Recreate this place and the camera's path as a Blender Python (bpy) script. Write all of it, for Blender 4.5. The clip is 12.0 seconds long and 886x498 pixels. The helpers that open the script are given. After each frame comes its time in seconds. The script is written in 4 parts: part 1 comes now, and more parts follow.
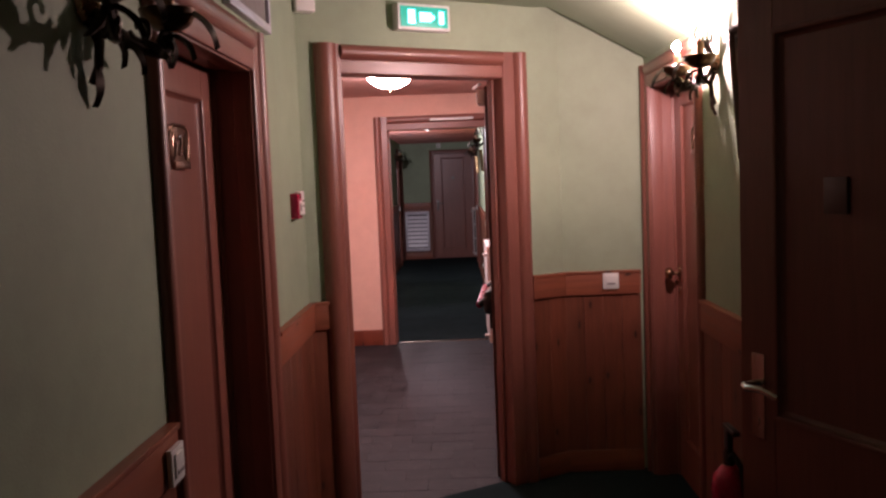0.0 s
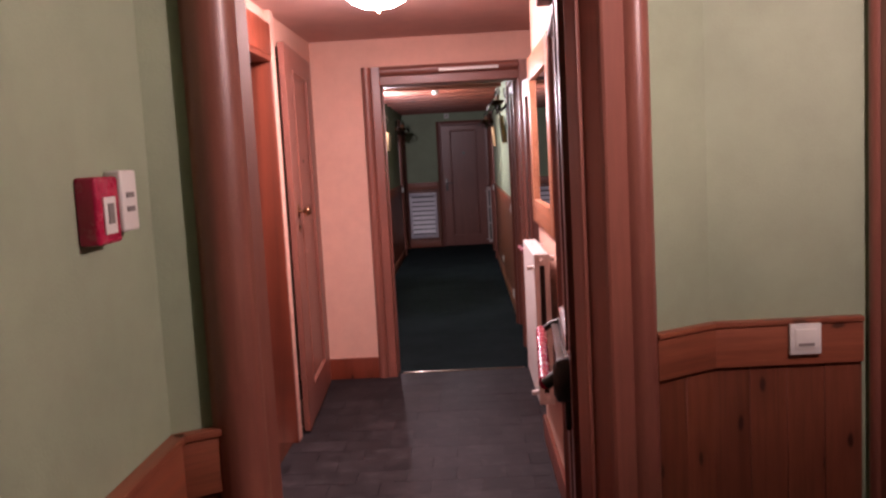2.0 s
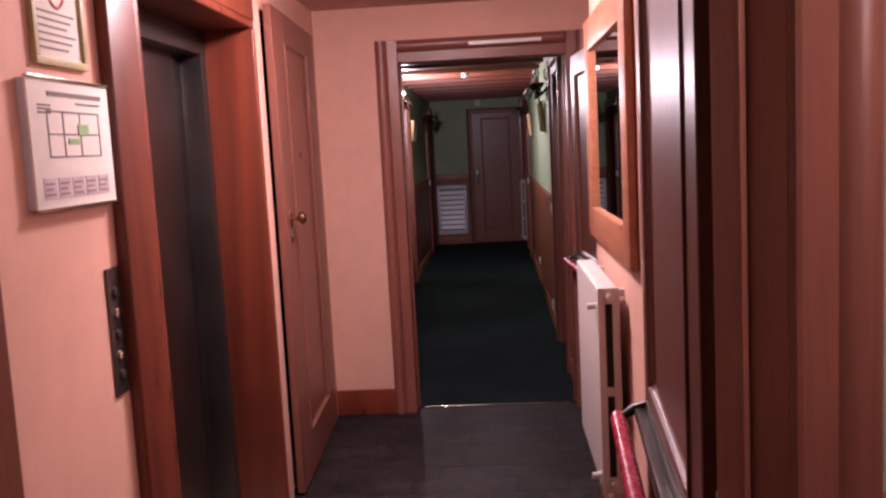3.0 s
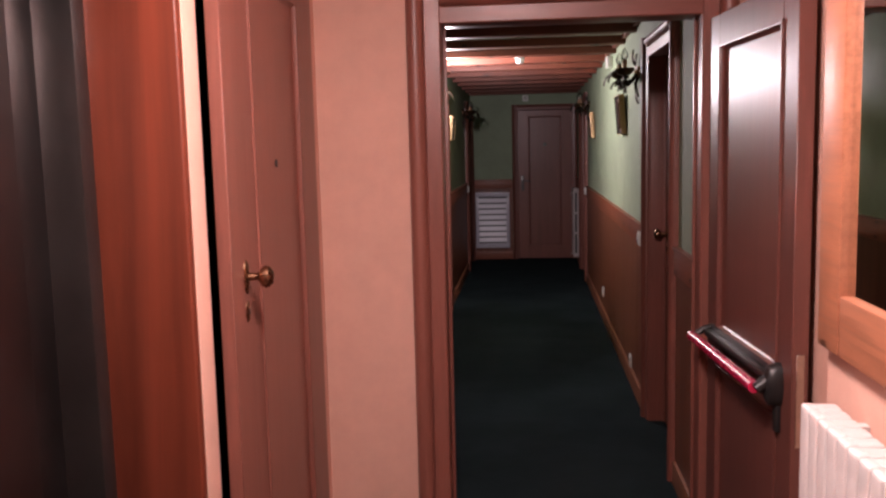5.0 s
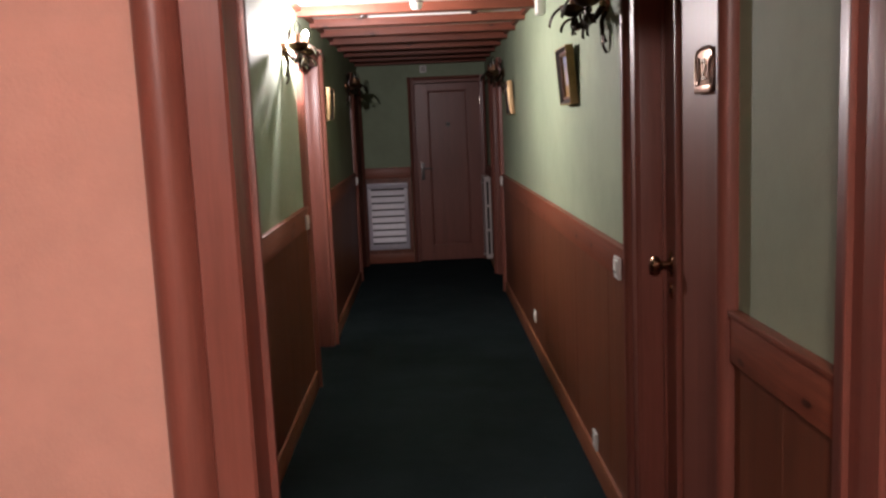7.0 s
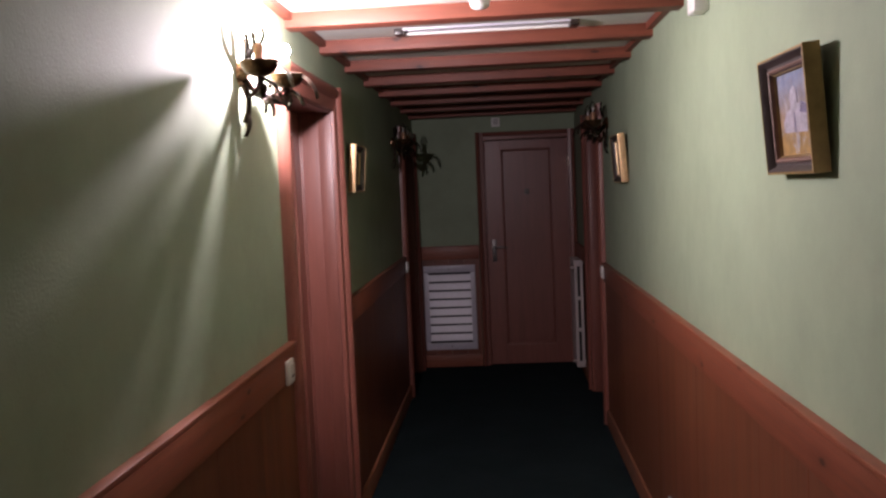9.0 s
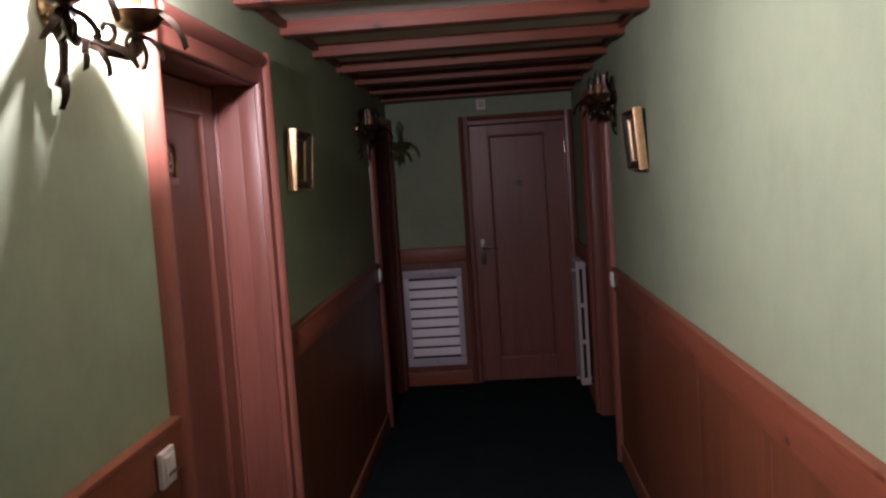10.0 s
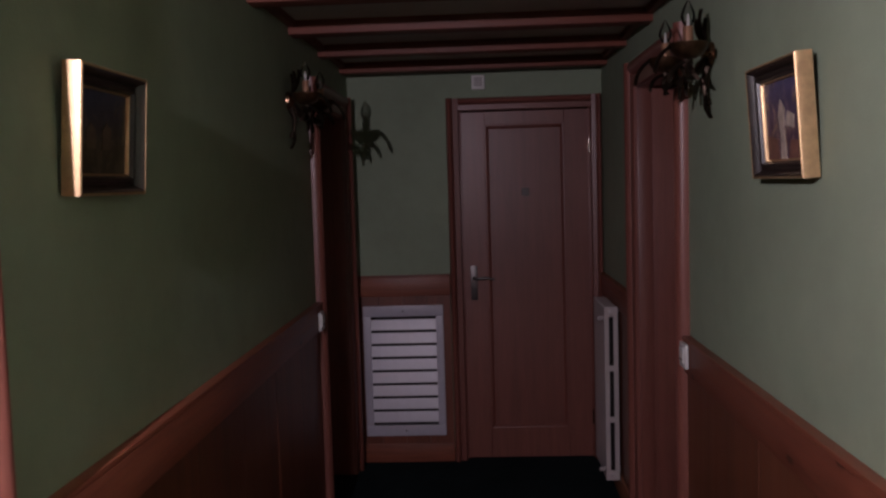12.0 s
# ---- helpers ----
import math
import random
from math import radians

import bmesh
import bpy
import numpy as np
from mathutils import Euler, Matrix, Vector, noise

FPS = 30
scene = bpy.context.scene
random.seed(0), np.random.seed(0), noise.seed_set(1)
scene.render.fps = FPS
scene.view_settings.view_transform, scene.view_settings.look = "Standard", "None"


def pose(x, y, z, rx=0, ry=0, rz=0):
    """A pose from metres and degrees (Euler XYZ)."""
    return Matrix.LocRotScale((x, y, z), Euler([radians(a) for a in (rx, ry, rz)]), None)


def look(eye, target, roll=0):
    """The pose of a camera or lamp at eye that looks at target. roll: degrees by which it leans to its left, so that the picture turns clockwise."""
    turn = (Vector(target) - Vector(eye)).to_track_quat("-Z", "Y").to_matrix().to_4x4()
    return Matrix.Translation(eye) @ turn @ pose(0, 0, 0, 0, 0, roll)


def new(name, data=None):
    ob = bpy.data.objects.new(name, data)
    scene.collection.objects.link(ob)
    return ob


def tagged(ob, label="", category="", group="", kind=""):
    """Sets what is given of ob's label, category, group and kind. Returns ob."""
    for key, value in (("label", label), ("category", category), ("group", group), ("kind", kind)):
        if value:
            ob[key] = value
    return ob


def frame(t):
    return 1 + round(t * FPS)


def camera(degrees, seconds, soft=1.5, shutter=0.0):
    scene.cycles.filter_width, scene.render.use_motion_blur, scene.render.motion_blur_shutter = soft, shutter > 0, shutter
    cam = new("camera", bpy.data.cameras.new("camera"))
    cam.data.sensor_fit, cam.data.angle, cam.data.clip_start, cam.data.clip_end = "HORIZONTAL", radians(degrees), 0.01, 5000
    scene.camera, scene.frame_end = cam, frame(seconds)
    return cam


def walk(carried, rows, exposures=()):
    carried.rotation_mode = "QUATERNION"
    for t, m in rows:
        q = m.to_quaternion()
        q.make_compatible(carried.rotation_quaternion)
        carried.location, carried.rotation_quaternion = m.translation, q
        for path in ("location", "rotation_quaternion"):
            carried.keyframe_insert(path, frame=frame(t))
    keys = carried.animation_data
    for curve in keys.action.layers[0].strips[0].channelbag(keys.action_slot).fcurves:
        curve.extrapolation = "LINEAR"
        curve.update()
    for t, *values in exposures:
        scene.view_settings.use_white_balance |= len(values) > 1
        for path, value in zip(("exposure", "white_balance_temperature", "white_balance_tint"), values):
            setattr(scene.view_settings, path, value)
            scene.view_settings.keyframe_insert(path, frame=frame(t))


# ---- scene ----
cam = camera(53.6, 12.0, soft=2.5)
PATH = [
    (0, (1.432, 2.129, 1.551), (1.391, 4.122, 1.391), -2.3),
    (0.5, (1.382, 2.661, 1.554), (1.425, 4.651, 1.359), -3.2),
    (1, (1.364, 3.233, 1.527), (1.373, 5.223, 1.334), -2.5),
    (1.5, (1.304, 3.79, 1.528), (1.264, 5.78, 1.331), -2.0),
    (2, (1.329, 4.317, 1.517), (1.271, 6.305, 1.308), -3.1),
    (2.5, (1.329, 4.851, 1.529), (1.222, 6.835, 1.304), -2.9),
    (3, (1.31, 5.353, 1.539), (1.182, 7.335, 1.308), -3.0),
    (3.2, (1.254, 5.561, 1.506), (1.117, 7.544, 1.279), -3.3),
    (4.8, (1.138, 6.89, 1.59), (0.918, 8.867, 1.379), -2.1),
    (5, (1.103, 7.078, 1.574), (0.907, 9.054, 1.341), -1.4),
    (5.5, (1.056, 7.526, 1.574), (0.925, 9.503, 1.303), -1.0),
    (6, (1.096, 8.081, 1.566), (1.064, 10.066, 1.324), -0.8),
    (6.5, (1.073, 8.63, 1.548), (1.081, 10.613, 1.29), -2.0),
    (6.7, (1.061, 8.81, 1.55), (1.094, 10.79, 1.268), -2.4),
    (8.3, (1.088, 10.46, 1.593), (1.041, 12.45, 1.401), -3.8),
    (8.5, (1.113, 10.727, 1.623), (1.012, 12.718, 1.454), -2.9),
    (9, (1.089, 11.239, 1.627), (0.955, 13.23, 1.488), -2.5),
    (9.5, (1.11, 11.739, 1.62), (1.003, 13.73, 1.464), -3.4),
    (10, (1.123, 12.239, 1.63), (1.002, 14.229, 1.472), -3.8),
    (10.5, (1.093, 12.691, 1.595), (1.053, 14.682, 1.404), -2.9),
    (11, (1.11, 13.164, 1.577), (1.093, 15.153, 1.366), -1.9),
    (11.5, (1.117, 13.62, 1.607), (1.034, 15.61, 1.431), -2.1),
    (12, (1.081, 14.068, 1.629), (0.989, 16.06, 1.478), -1.7),
]
EXPOSURES = [(0.0, 0.6, 6300, 15.0), (0.5, 0.05, 6312, 14.8), (1.0, 0.38, 6325, 14.5), (1.5, 0.57, 6338, 14.2), (2.0, 0.54, 6350, 15.5), (3.2, 0.17, 6350, 20.0), (4.8, 0.27, 6483, 10.8), (5.5, 0.32, 6533, 8.3), (6.5, 0.42, 6600, 1.5), (8.5, -0.04, 6400, 11.0), (9.5, 0.08, 6333, 11.7), (10.0, 0.07, 6300, 12.0), (10.5, 0.09, 6150, 14.5), (11.0, 0.6, 6000, 17.0), (11.5, 0.5, 6025, 16.5), (12.0, 0.22, 6050, 16.0)]
walk(cam, [(t, look(eye, target, roll)) for t, eye, target, roll in PATH], EXPOSURES)

# ---- world and exposure ----
world = bpy.data.worlds.new("world")
scene.world = world
world.use_nodes = True
world.node_tree.nodes["Background"].inputs[0].default_value = (0.5, 0.6, 0.7, 1)
world.node_tree.nodes["Background"].inputs[1].default_value = 0.0
BULB = 10000.0     # glow of a candle bulb in the corridor
BULB_HALL = 4300.0
DOME = 172.0      # glow of the ceiling bowl
WARM = (1.0, 0.845, 0.92)
WARM_HALL = (1.0, 0.68, 0.67)
BOWL = (1.0, 0.79, 0.79)

# ---- materials ----
def material(name, rough=0.6, metal=0.0, spec=0.5):
    mt = bpy.data.materials.new(name)
    mt.use_nodes = True
    nt = mt.node_tree
    b = nt.nodes["Principled BSDF"]
    b.inputs["Roughness"].default_value = rough
    b.inputs["Metallic"].default_value = metal
    b.inputs["Specular IOR Level"].default_value = spec
    return mt, nt, b


def node(nt, kind, **values):
    n = nt.nodes.new(kind)
    for k, v in values.items():
        n.inputs[k.replace("_", " ")].default_value = v
    return n


def coords(nt, scale, kind="Object"):
    tc = nt.nodes.new("ShaderNodeTexCoord")
    mp = nt.nodes.new("ShaderNodeMapping")
    mp.inputs["Scale"].default_value = scale
    nt.links.new(tc.outputs[kind], mp.inputs[0])
    return mp.outputs[0]


def ramp(nt, fac, stops):
    r = nt.nodes.new("ShaderNodeValToRGB")
    els = r.color_ramp.elements
    while len(els) < len(stops):
        els.new(0.5)
    for e, (p, c) in zip(els, stops):
        e.position, e.color = p, (*c, 1)
    nt.links.new(fac, r.inputs[0])
    return r.outputs[0]


def mix(nt, fac, a, b, how="MIX"):
    m = nt.nodes.new("ShaderNodeMix")
    m.data_type, m.blend_type = "RGBA", how
    for sock, v in ((m.inputs[0], fac), (m.inputs[6], a), (m.inputs[7], b)):
        if isinstance(v, (int, float)):
            sock.default_value = v
        elif isinstance(v, tuple):
            sock.default_value = (*v, 1)
        else:
            nt.links.new(v, sock)
    return m.outputs[2]


def bump(nt, b, height, strength, dist):
    n = nt.nodes.new("ShaderNodeBump")
    n.inputs["Strength"].default_value, n.inputs["Distance"].default_value = strength, dist
    nt.links.new(height, n.inputs["Height"])
    nt.links.new(n.outputs[0], b.inputs["Normal"])


def scaled(c, f):
    return tuple(min(1, v * f) for v in c)


def paint(name, col, rough=0.7, blotch=0.12, relief=0.25):
    """Hand-rolled wall paint: cloudy tone, roller stipple, a few scuffs."""
    mt, nt, b = material(name, rough, spec=0.35)
    v = coords(nt, (1, 1, 1))
    big = node(nt, "ShaderNodeTexNoise", Scale=1.7, Detail=5.0, Roughness=0.6)
    fine = node(nt, "ShaderNodeTexNoise", Scale=160.0, Detail=3.0)
    mid = node(nt, "ShaderNodeTexNoise", Scale=9.0, Detail=6.0, Roughness=0.7)
    for n in (big, fine, mid):
        nt.links.new(v, n.inputs["Vector"])
    c = ramp(nt, big.outputs[0], [(0.3, scaled(col, 1 - blotch)), (0.7, scaled(col, 1 + blotch))])
    c = mix(nt, 0.25, c, ramp(nt, mid.outputs[0], [(0.35, scaled(col, 0.8)), (0.65, scaled(col, 1.12))]))
    nt.links.new(c, b.inputs["Base Color"])
    h = mix(nt, 0.35, fine.outputs[0], mid.outputs[0])
    bump(nt, b, h, relief, 0.004)
    return mt


def wood(name, col, rough=0.38, axis="z", grain=1.0, contrast=0.35, knots=0.0, vary=0.25, coat=0.0, pores=0.45):
    """Stained timber with stretched grain along one axis, pores, optional knots."""
    mt, nt, b = material(name, rough)
    long, across = 0.55 * grain, 11.0 * grain
    sc = {"x": (long, across, across), "y": (across, long, across), "z": (across, across, long)}[axis]
    oi = nt.nodes.new("ShaderNodeObjectInfo")
    tc = nt.nodes.new("ShaderNodeTexCoord")
    add = nt.nodes.new("ShaderNodeVectorMath")
    add.operation = "MULTIPLY_ADD"
    nt.links.new(oi.outputs["Random"], add.inputs[0])
    add.inputs[1].default_value = (31.0, 17.0, 23.0)
    nt.links.new(tc.outputs["Object"], add.inputs[2])
    mp = nt.nodes.new("ShaderNodeMapping")
    mp.inputs["Scale"].default_value = sc
    nt.links.new(add.outputs[0], mp.inputs[0])
    n1 = node(nt, "ShaderNodeTexNoise", Scale=1.6, Detail=7.0, Roughness=0.62, Distortion=0.9)
    n2 = node(nt, "ShaderNodeTexNoise", Scale=7.5, Detail=4.0, Roughness=0.7)
    for n in (n1, n2):
        nt.links.new(mp.outputs[0], n.inputs["Vector"])
    c = ramp(nt, n1.outputs[0], [(0.28, scaled(col, 1 - contrast)), (0.5, col), (0.74, scaled(col, 1 + contrast))])
    c = mix(nt, pores, c, ramp(nt, n2.outputs[0], [(0.38, scaled(col, 0.62)), (0.6, scaled(col, 1.15))]))
    if knots:
        # a few dark knots with a lighter halo, seen on the upright face
        sp = nt.nodes.new("ShaderNodeSeparateXYZ")
        cb_ = nt.nodes.new("ShaderNodeCombineXYZ")
        nt.links.new(add.outputs[0], sp.inputs[0])
        nt.links.new(sp.outputs["X"], cb_.inputs["X"])
        nt.links.new(sp.outputs["Z"], cb_.inputs["Y"])
        mk = nt.nodes.new("ShaderNodeMapping")
        mk.inputs["Scale"].default_value = (3.4, 8.5, 1) if axis == "x" else (8.5, 3.4, 1)
        nt.links.new(cb_.outputs[0], mk.inputs[0])
        wob = node(nt, "ShaderNodeTexNoise", Scale=3.0, Detail=3.0)
        nt.links.new(mk.outputs[0], wob.inputs["Vector"])
        vo = node(nt, "ShaderNodeTexVoronoi", Scale=1.0)
        vo.voronoi_dimensions = "2D"
        nt.links.new(mix(nt, 0.12, mk.outputs[0], wob.outputs["Color"], "ADD"), vo.inputs["Vector"])
        pick = nt.nodes.new("ShaderNodeSeparateColor")
        nt.links.new(vo.outputs["Color"], pick.inputs[0])
        some = ramp(nt, pick.outputs[0], [(0.52, (0, 0, 0)), (0.56, (1, 1, 1))])
        halo = ramp(nt, vo.outputs["Distance"], [(0.10, (1, 1, 1)), (0.34, (0, 0, 0))])
        core = ramp(nt, vo.outputs["Distance"], [(0.045, (1, 1, 1)), (0.085, (0, 0, 0))])
        c = mix(nt, mix(nt, 1.0, halo, some, "MULTIPLY"), c, mix(nt, 0.5, c, scaled(col, 0.62)))
        c = mix(nt, mix(nt, 1.0, core, some, "MULTIPLY"), c, scaled(col, 0.22))
    hs = nt.nodes.new("ShaderNodeHueSaturation")
    mr = node(nt, "ShaderNodeMapRange", To_Min=1 - vary, To_Max=1 + vary)
    nt.links.new(oi.outputs["Random"], mr.inputs["Value"])
    nt.links.new(mr.outputs[0], hs.inputs["Value"])
    nt.links.new(c, hs.inputs["Color"])
    nt.links.new(hs.outputs[0], b.inputs["Base Color"])
    r = node(nt, "ShaderNodeMapRange", To_Min=rough - 0.1, To_Max=rough + 0.14)
    nt.links.new(n2.outputs[0], r.inputs["Value"])
    nt.links.new(r.outputs[0], b.inputs["Roughness"])
    b.inputs["Coat Weight"].default_value = coat
    b.inputs["Coat Roughness"].default_value = 0.28
    bump(nt, b, n2.outputs[0], 0.12, 0.002)
    return mt


def plain(name, col, rough=0.4, metal=0.0, spot=0.15, scale=30.0):
    """Coated or cast surface with slight dirt and roughness change."""
    mt, nt, b = material(name, rough, metal)
    n = node(nt, "ShaderNodeTexNoise", Scale=scale, Detail=5.0, Roughness=0.65)
    nt.links.new(coords(nt, (1, 1, 1)), n.inputs["Vector"])
    nt.links.new(ramp(nt, n.outputs[0], [(0.3, scaled(col, 1 - spot)), (0.7, scaled(col, 1 + spot * 0.5))]), b.inputs["Base Color"])
    r = node(nt, "ShaderNodeMapRange", To_Min=max(0.03, rough - 0.08), To_Max=rough + 0.12)
    nt.links.new(n.outputs[0], r.inputs["Value"])
    nt.links.new(r.outputs[0], b.inputs["Roughness"])
    return mt


def glow(name, col, strength, base=(0.9, 0.9, 0.88)):
    mt, nt, b = material(name, 0.4)
    b.inputs["Base Color"].default_value = (*base, 1)
    b.inputs["Emission Color"].default_value = (*col, 1)
    b.inputs["Emission Strength"].default_value = strength
    return mt


def carpet_material():
    mt, nt, b = material("carpet", 0.95, spec=0.02)
    v = coords(nt, (1, 1, 1))
    f = node(nt, "ShaderNodeTexNoise", Scale=420.0, Detail=2.0)
    g = node(nt, "ShaderNodeTexNoise", Scale=2.2, Detail=6.0, Roughness=0.65)
    w = node(nt, "ShaderNodeTexVoronoi", Scale=170.0)
    for n in (f, g, w):
        nt.links.new(v, n.inputs["Vector"])
    c = ramp(nt, g.outputs[0], [(0.3, (0.0096, 0.0161, 0.0176)), (0.7, (0.0226, 0.0344, 0.0360))])
    c = mix(nt, 0.4, c, ramp(nt, f.outputs[0], [(0.35, (0.0049, 0.0080, 0.0090)), (0.7, (0.0275, 0.0393, 0.0408))]))
    nt.links.new(c, b.inputs["Base Color"])
    bump(nt, b, w.outputs["Distance"], 0.6, 0.004)
    return mt


def slate_material():
    mt, nt, b = material("slate", 0.6, spec=0.16)
    v = coords(nt, (1, 1, 1), "Object")
    oi = nt.nodes.new("ShaderNodeObjectInfo")
    n = node(nt, "ShaderNodeTexNoise", Scale=9.0, Detail=8.0, Roughness=0.68, Distortion=0.6)
    add = nt.nodes.new("ShaderNodeVectorMath")
    add.operation = "MULTIPLY_ADD"
    nt.links.new(oi.outputs["Random"], add.inputs[0])
    add.inputs[1].default_value = (41.0, 13.0, 7.0)
    nt.links.new(v, add.inputs[2])
    nt.links.new(add.outputs[0], n.inputs["Vector"])
    c = ramp(nt, n.outputs[0], [(0.25, (0.008, 0.0065, 0.007)), (0.5, (0.021, 0.0165, 0.018)), (0.8, (0.052, 0.043, 0.045))])
    hs = nt.nodes.new("ShaderNodeHueSaturation")
    mr = node(nt, "ShaderNodeMapRange", To_Min=0.84, To_Max=1.16)
    nt.links.new(oi.outputs["Random"], mr.inputs["Value"])
    nt.links.new(mr.outputs[0], hs.inputs["Value"])
    nt.links.new(c, hs.inputs["Color"])
    nt.links.new(hs.outputs[0], b.inputs["Base Color"])
    r = node(nt, "ShaderNodeMapRange", To_Min=0.5, To_Max=0.78)
    nt.links.new(n.outputs[0], r.inputs["Value"])
    nt.links.new(r.outputs[0], b.inputs["Roughness"])
    bump(nt, b, n.outputs[0], 0.35, 0.004)
    return mt


def canvas(name, sky, land, accent):
    """A small oil painting: sky over land with loose dabs of colour."""
    mt, nt, b = material(name, 0.45)
    tc = nt.nodes.new("ShaderNodeTexCoord")
    sep = nt.nodes.new("ShaderNodeSeparateXYZ")
    nt.links.new(tc.outputs["Object"], sep.inputs[0])
    n = node(nt, "ShaderNodeTexNoise", Scale=14.0, Detail=6.0, Roughness=0.7, Distortion=1.2)
    nt.links.new(tc.outputs["Object"], n.inputs["Vector"])
    d = node(nt, "ShaderNodeTexNoise", Scale=38.0, Detail=5.0)
    nt.links.new(tc.outputs["Object"], d.inputs["Vector"])
    ma = nt.nodes.new("ShaderNodeMath")
    ma.operation = "MULTIPLY_ADD"
    nt.links.new(n.outputs[0], ma.inputs[0])
    ma.inputs[1].default_value = 0.16
    nt.links.new(sep.outputs["Z"], ma.inputs[2])
    mr = node(nt, "ShaderNodeMapRange", From_Min=0.05, From_Max=0.15)
    nt.links.new(ma.outputs[0], mr.inputs["Value"])
    c = mix(nt, mr.outputs[0], land, sky)
    c = mix(nt, ramp(nt, n.outputs[0], [(0.5, (0, 0, 0)), (0.62, (1, 1, 1))]), c, accent)
    c = mix(nt, 0.5, c, ramp(nt, d.outputs[0], [(0.3, (0.08, 0.06, 0.05)), (0.7, (0.55, 0.5, 0.42))]), "OVERLAY")
    nt.links.new(c, b.inputs["Base Color"])
    bump(nt, b, d.outputs[0], 0.3, 0.002)
    return mt


GREEN = paint("green_paint", (0.300, 0.365, 0.250))
SALMON = paint("salmon_paint", (0.66, 0.39, 0.305), blotch=0.06)
CEILING_PINK = paint("ceiling_plaster", (0.62, 0.38, 0.33), blotch=0.1, relief=0.9)
OFFWHITE = paint("off_white_plaster", (0.62, 0.62, 0.56), blotch=0.08)
DOORWOOD = wood("door_veneer", (0.222, 0.078, 0.056), rough=0.38, grain=1.4, contrast=0.16, vary=0.10, coat=0.12, pores=0.22)
DOORWOOD_X = wood("door_veneer_flat", (0.222, 0.078, 0.056), rough=0.38, axis="x", grain=1.4, contrast=0.16, vary=0.10, coat=0.12, pores=0.22)
FIREWOOD = wood("fire_door_veneer", (0.140, 0.050, 0.038), rough=0.36, grain=1.4, contrast=0.18, vary=0.08, coat=0.22, pores=0.22)
PINE = wood("pine_boards", (0.162, 0.049, 0.026), rough=0.42, contrast=0.32, knots=1.0, vary=0.16)
SKIRTWOOD = wood("skirting_timber", (0.290, 0.115, 0.060), rough=0.4, axis="x", contrast=0.25, vary=0.06)
PANELWOOD = wood("panel_veneer", (0.168, 0.057, 0.027), rough=0.40, grain=0.55, contrast=0.42, vary=0.08, pores=0.35)
PINE_X = wood("pine_rail", (0.250, 0.075, 0.039), rough=0.42, axis="x", contrast=0.3, knots=1.0, vary=0.12)
LIFTWOOD = wood("lift_timber", (0.148, 0.031, 0.0148), rough=0.38, grain=0.22, pores=0.05, contrast=0.62, knots=1.0, vary=0.1, coat=0.05)
FRAMEWOOD = wood("mirror_timber", (0.33, 0.125, 0.065), rough=0.4, axis="x", contrast=0.3, knots=1.0, vary=0.06)
BEAMWOOD = wood("beam_timber", (0.185, 0.047, 0.024), rough=0.55, axis="x", contrast=0.35, knots=1.0, vary=0.12)
CARPET = carpet_material()
SLATE = slate_material()
GROUT = plain("grout", (0.022, 0.018, 0.019), 0.85)
WHITE = plain("white_enamel", (0.56, 0.50, 0.48), 0.36, spot=0.05)
WHITE_PLASTIC = plain("white_plastic", (0.75, 0.74, 0.70), 0.4, spot=0.05)
GREY_METAL = plain("grey_louvre", (0.56, 0.54, 0.61), 0.30, spot=0.06)
IRON = plain("wrought_iron", (0.060, 0.043, 0.030), 0.36, 0.9)
BRASS = plain("aged_brass", (0.34, 0.20, 0.12), 0.26, 1.0)
BRONZE = plain("cast_bronze", (0.30, 0.185, 0.135), 0.30, 1.0)
OLDGOLD = plain("dull_gilt", (0.32, 0.22, 0.10), 0.45, 0.4)
CHROME = plain("worn_nickel", (0.62, 0.56, 0.48), 0.2, 1.0)
LIFT_STEEL = plain("satin_steel", (0.17, 0.152, 0.150), 0.33, 1.0, scale=3.0)
OLIVE = plain("olive_frame", (0.40, 0.34, 0.15), 0.5)
STEEL = plain("dark_steel", (0.115, 0.105, 0.10), 0.33, 0.9, scale=4.0)
BLACK = plain("black_plastic", (0.015, 0.014, 0.014), 0.38)
# near-black that paints in the shade of unlit depth behind openings
DARK = plain("unlit_void", (0.012, 0.009, 0.008), 0.9)
RED = plain("red_enamel", (0.40, 0.009, 0.055), 0.25)
GOLD = plain("gilt_moulding", (0.60, 0.41, 0.21), 0.34, 0.6, spot=0.25)
FRAME_DARK = plain("dark_frame", (0.022, 0.014, 0.011), 0.32)
PAPER = plain("paper", (0.78, 0.76, 0.70), 0.8, spot=0.04)
INK = plain("grey_ink", (0.22, 0.20, 0.19), 0.8)
PALEGREEN = plain("green_ink", (0.32, 0.55, 0.28), 0.8)
PALERED = plain("red_ink", (0.62, 0.28, 0.24), 0.8)
CANDLE = plain("candle_sleeve", (0.46, 0.25, 0.15), 0.36, 0.6)
LILAC = plain("lilac_ink", (0.56, 0.46, 0.50), 0.8)
BULB_LIT = glow("lit_bulb", WARM, BULB)
BULB_DIM = glow("lit_bulb_hall", WARM_HALL, BULB_HALL)
BOWL_LIT = glow("lit_bowl", BOWL, DOME)
EXIT_GREEN = glow("exit_panel", (0.01, 0.55, 0.38), 0.45, (0.02, 0.22, 0.16))
EXIT_WHITE = glow("exit_mark", (0.20, 0.85, 1.0), 5.0, (0.2, 0.6, 0.6))
glass_mt, glass_nt, glass_b = material("clear_glass", 0.03)
thin = glass_nt.nodes.new("ShaderNodeMixShader")
see = glass_nt.nodes.new("ShaderNodeBsdfTransparent")
see.inputs[0].default_value = (0.94, 0.94, 0.94, 1)
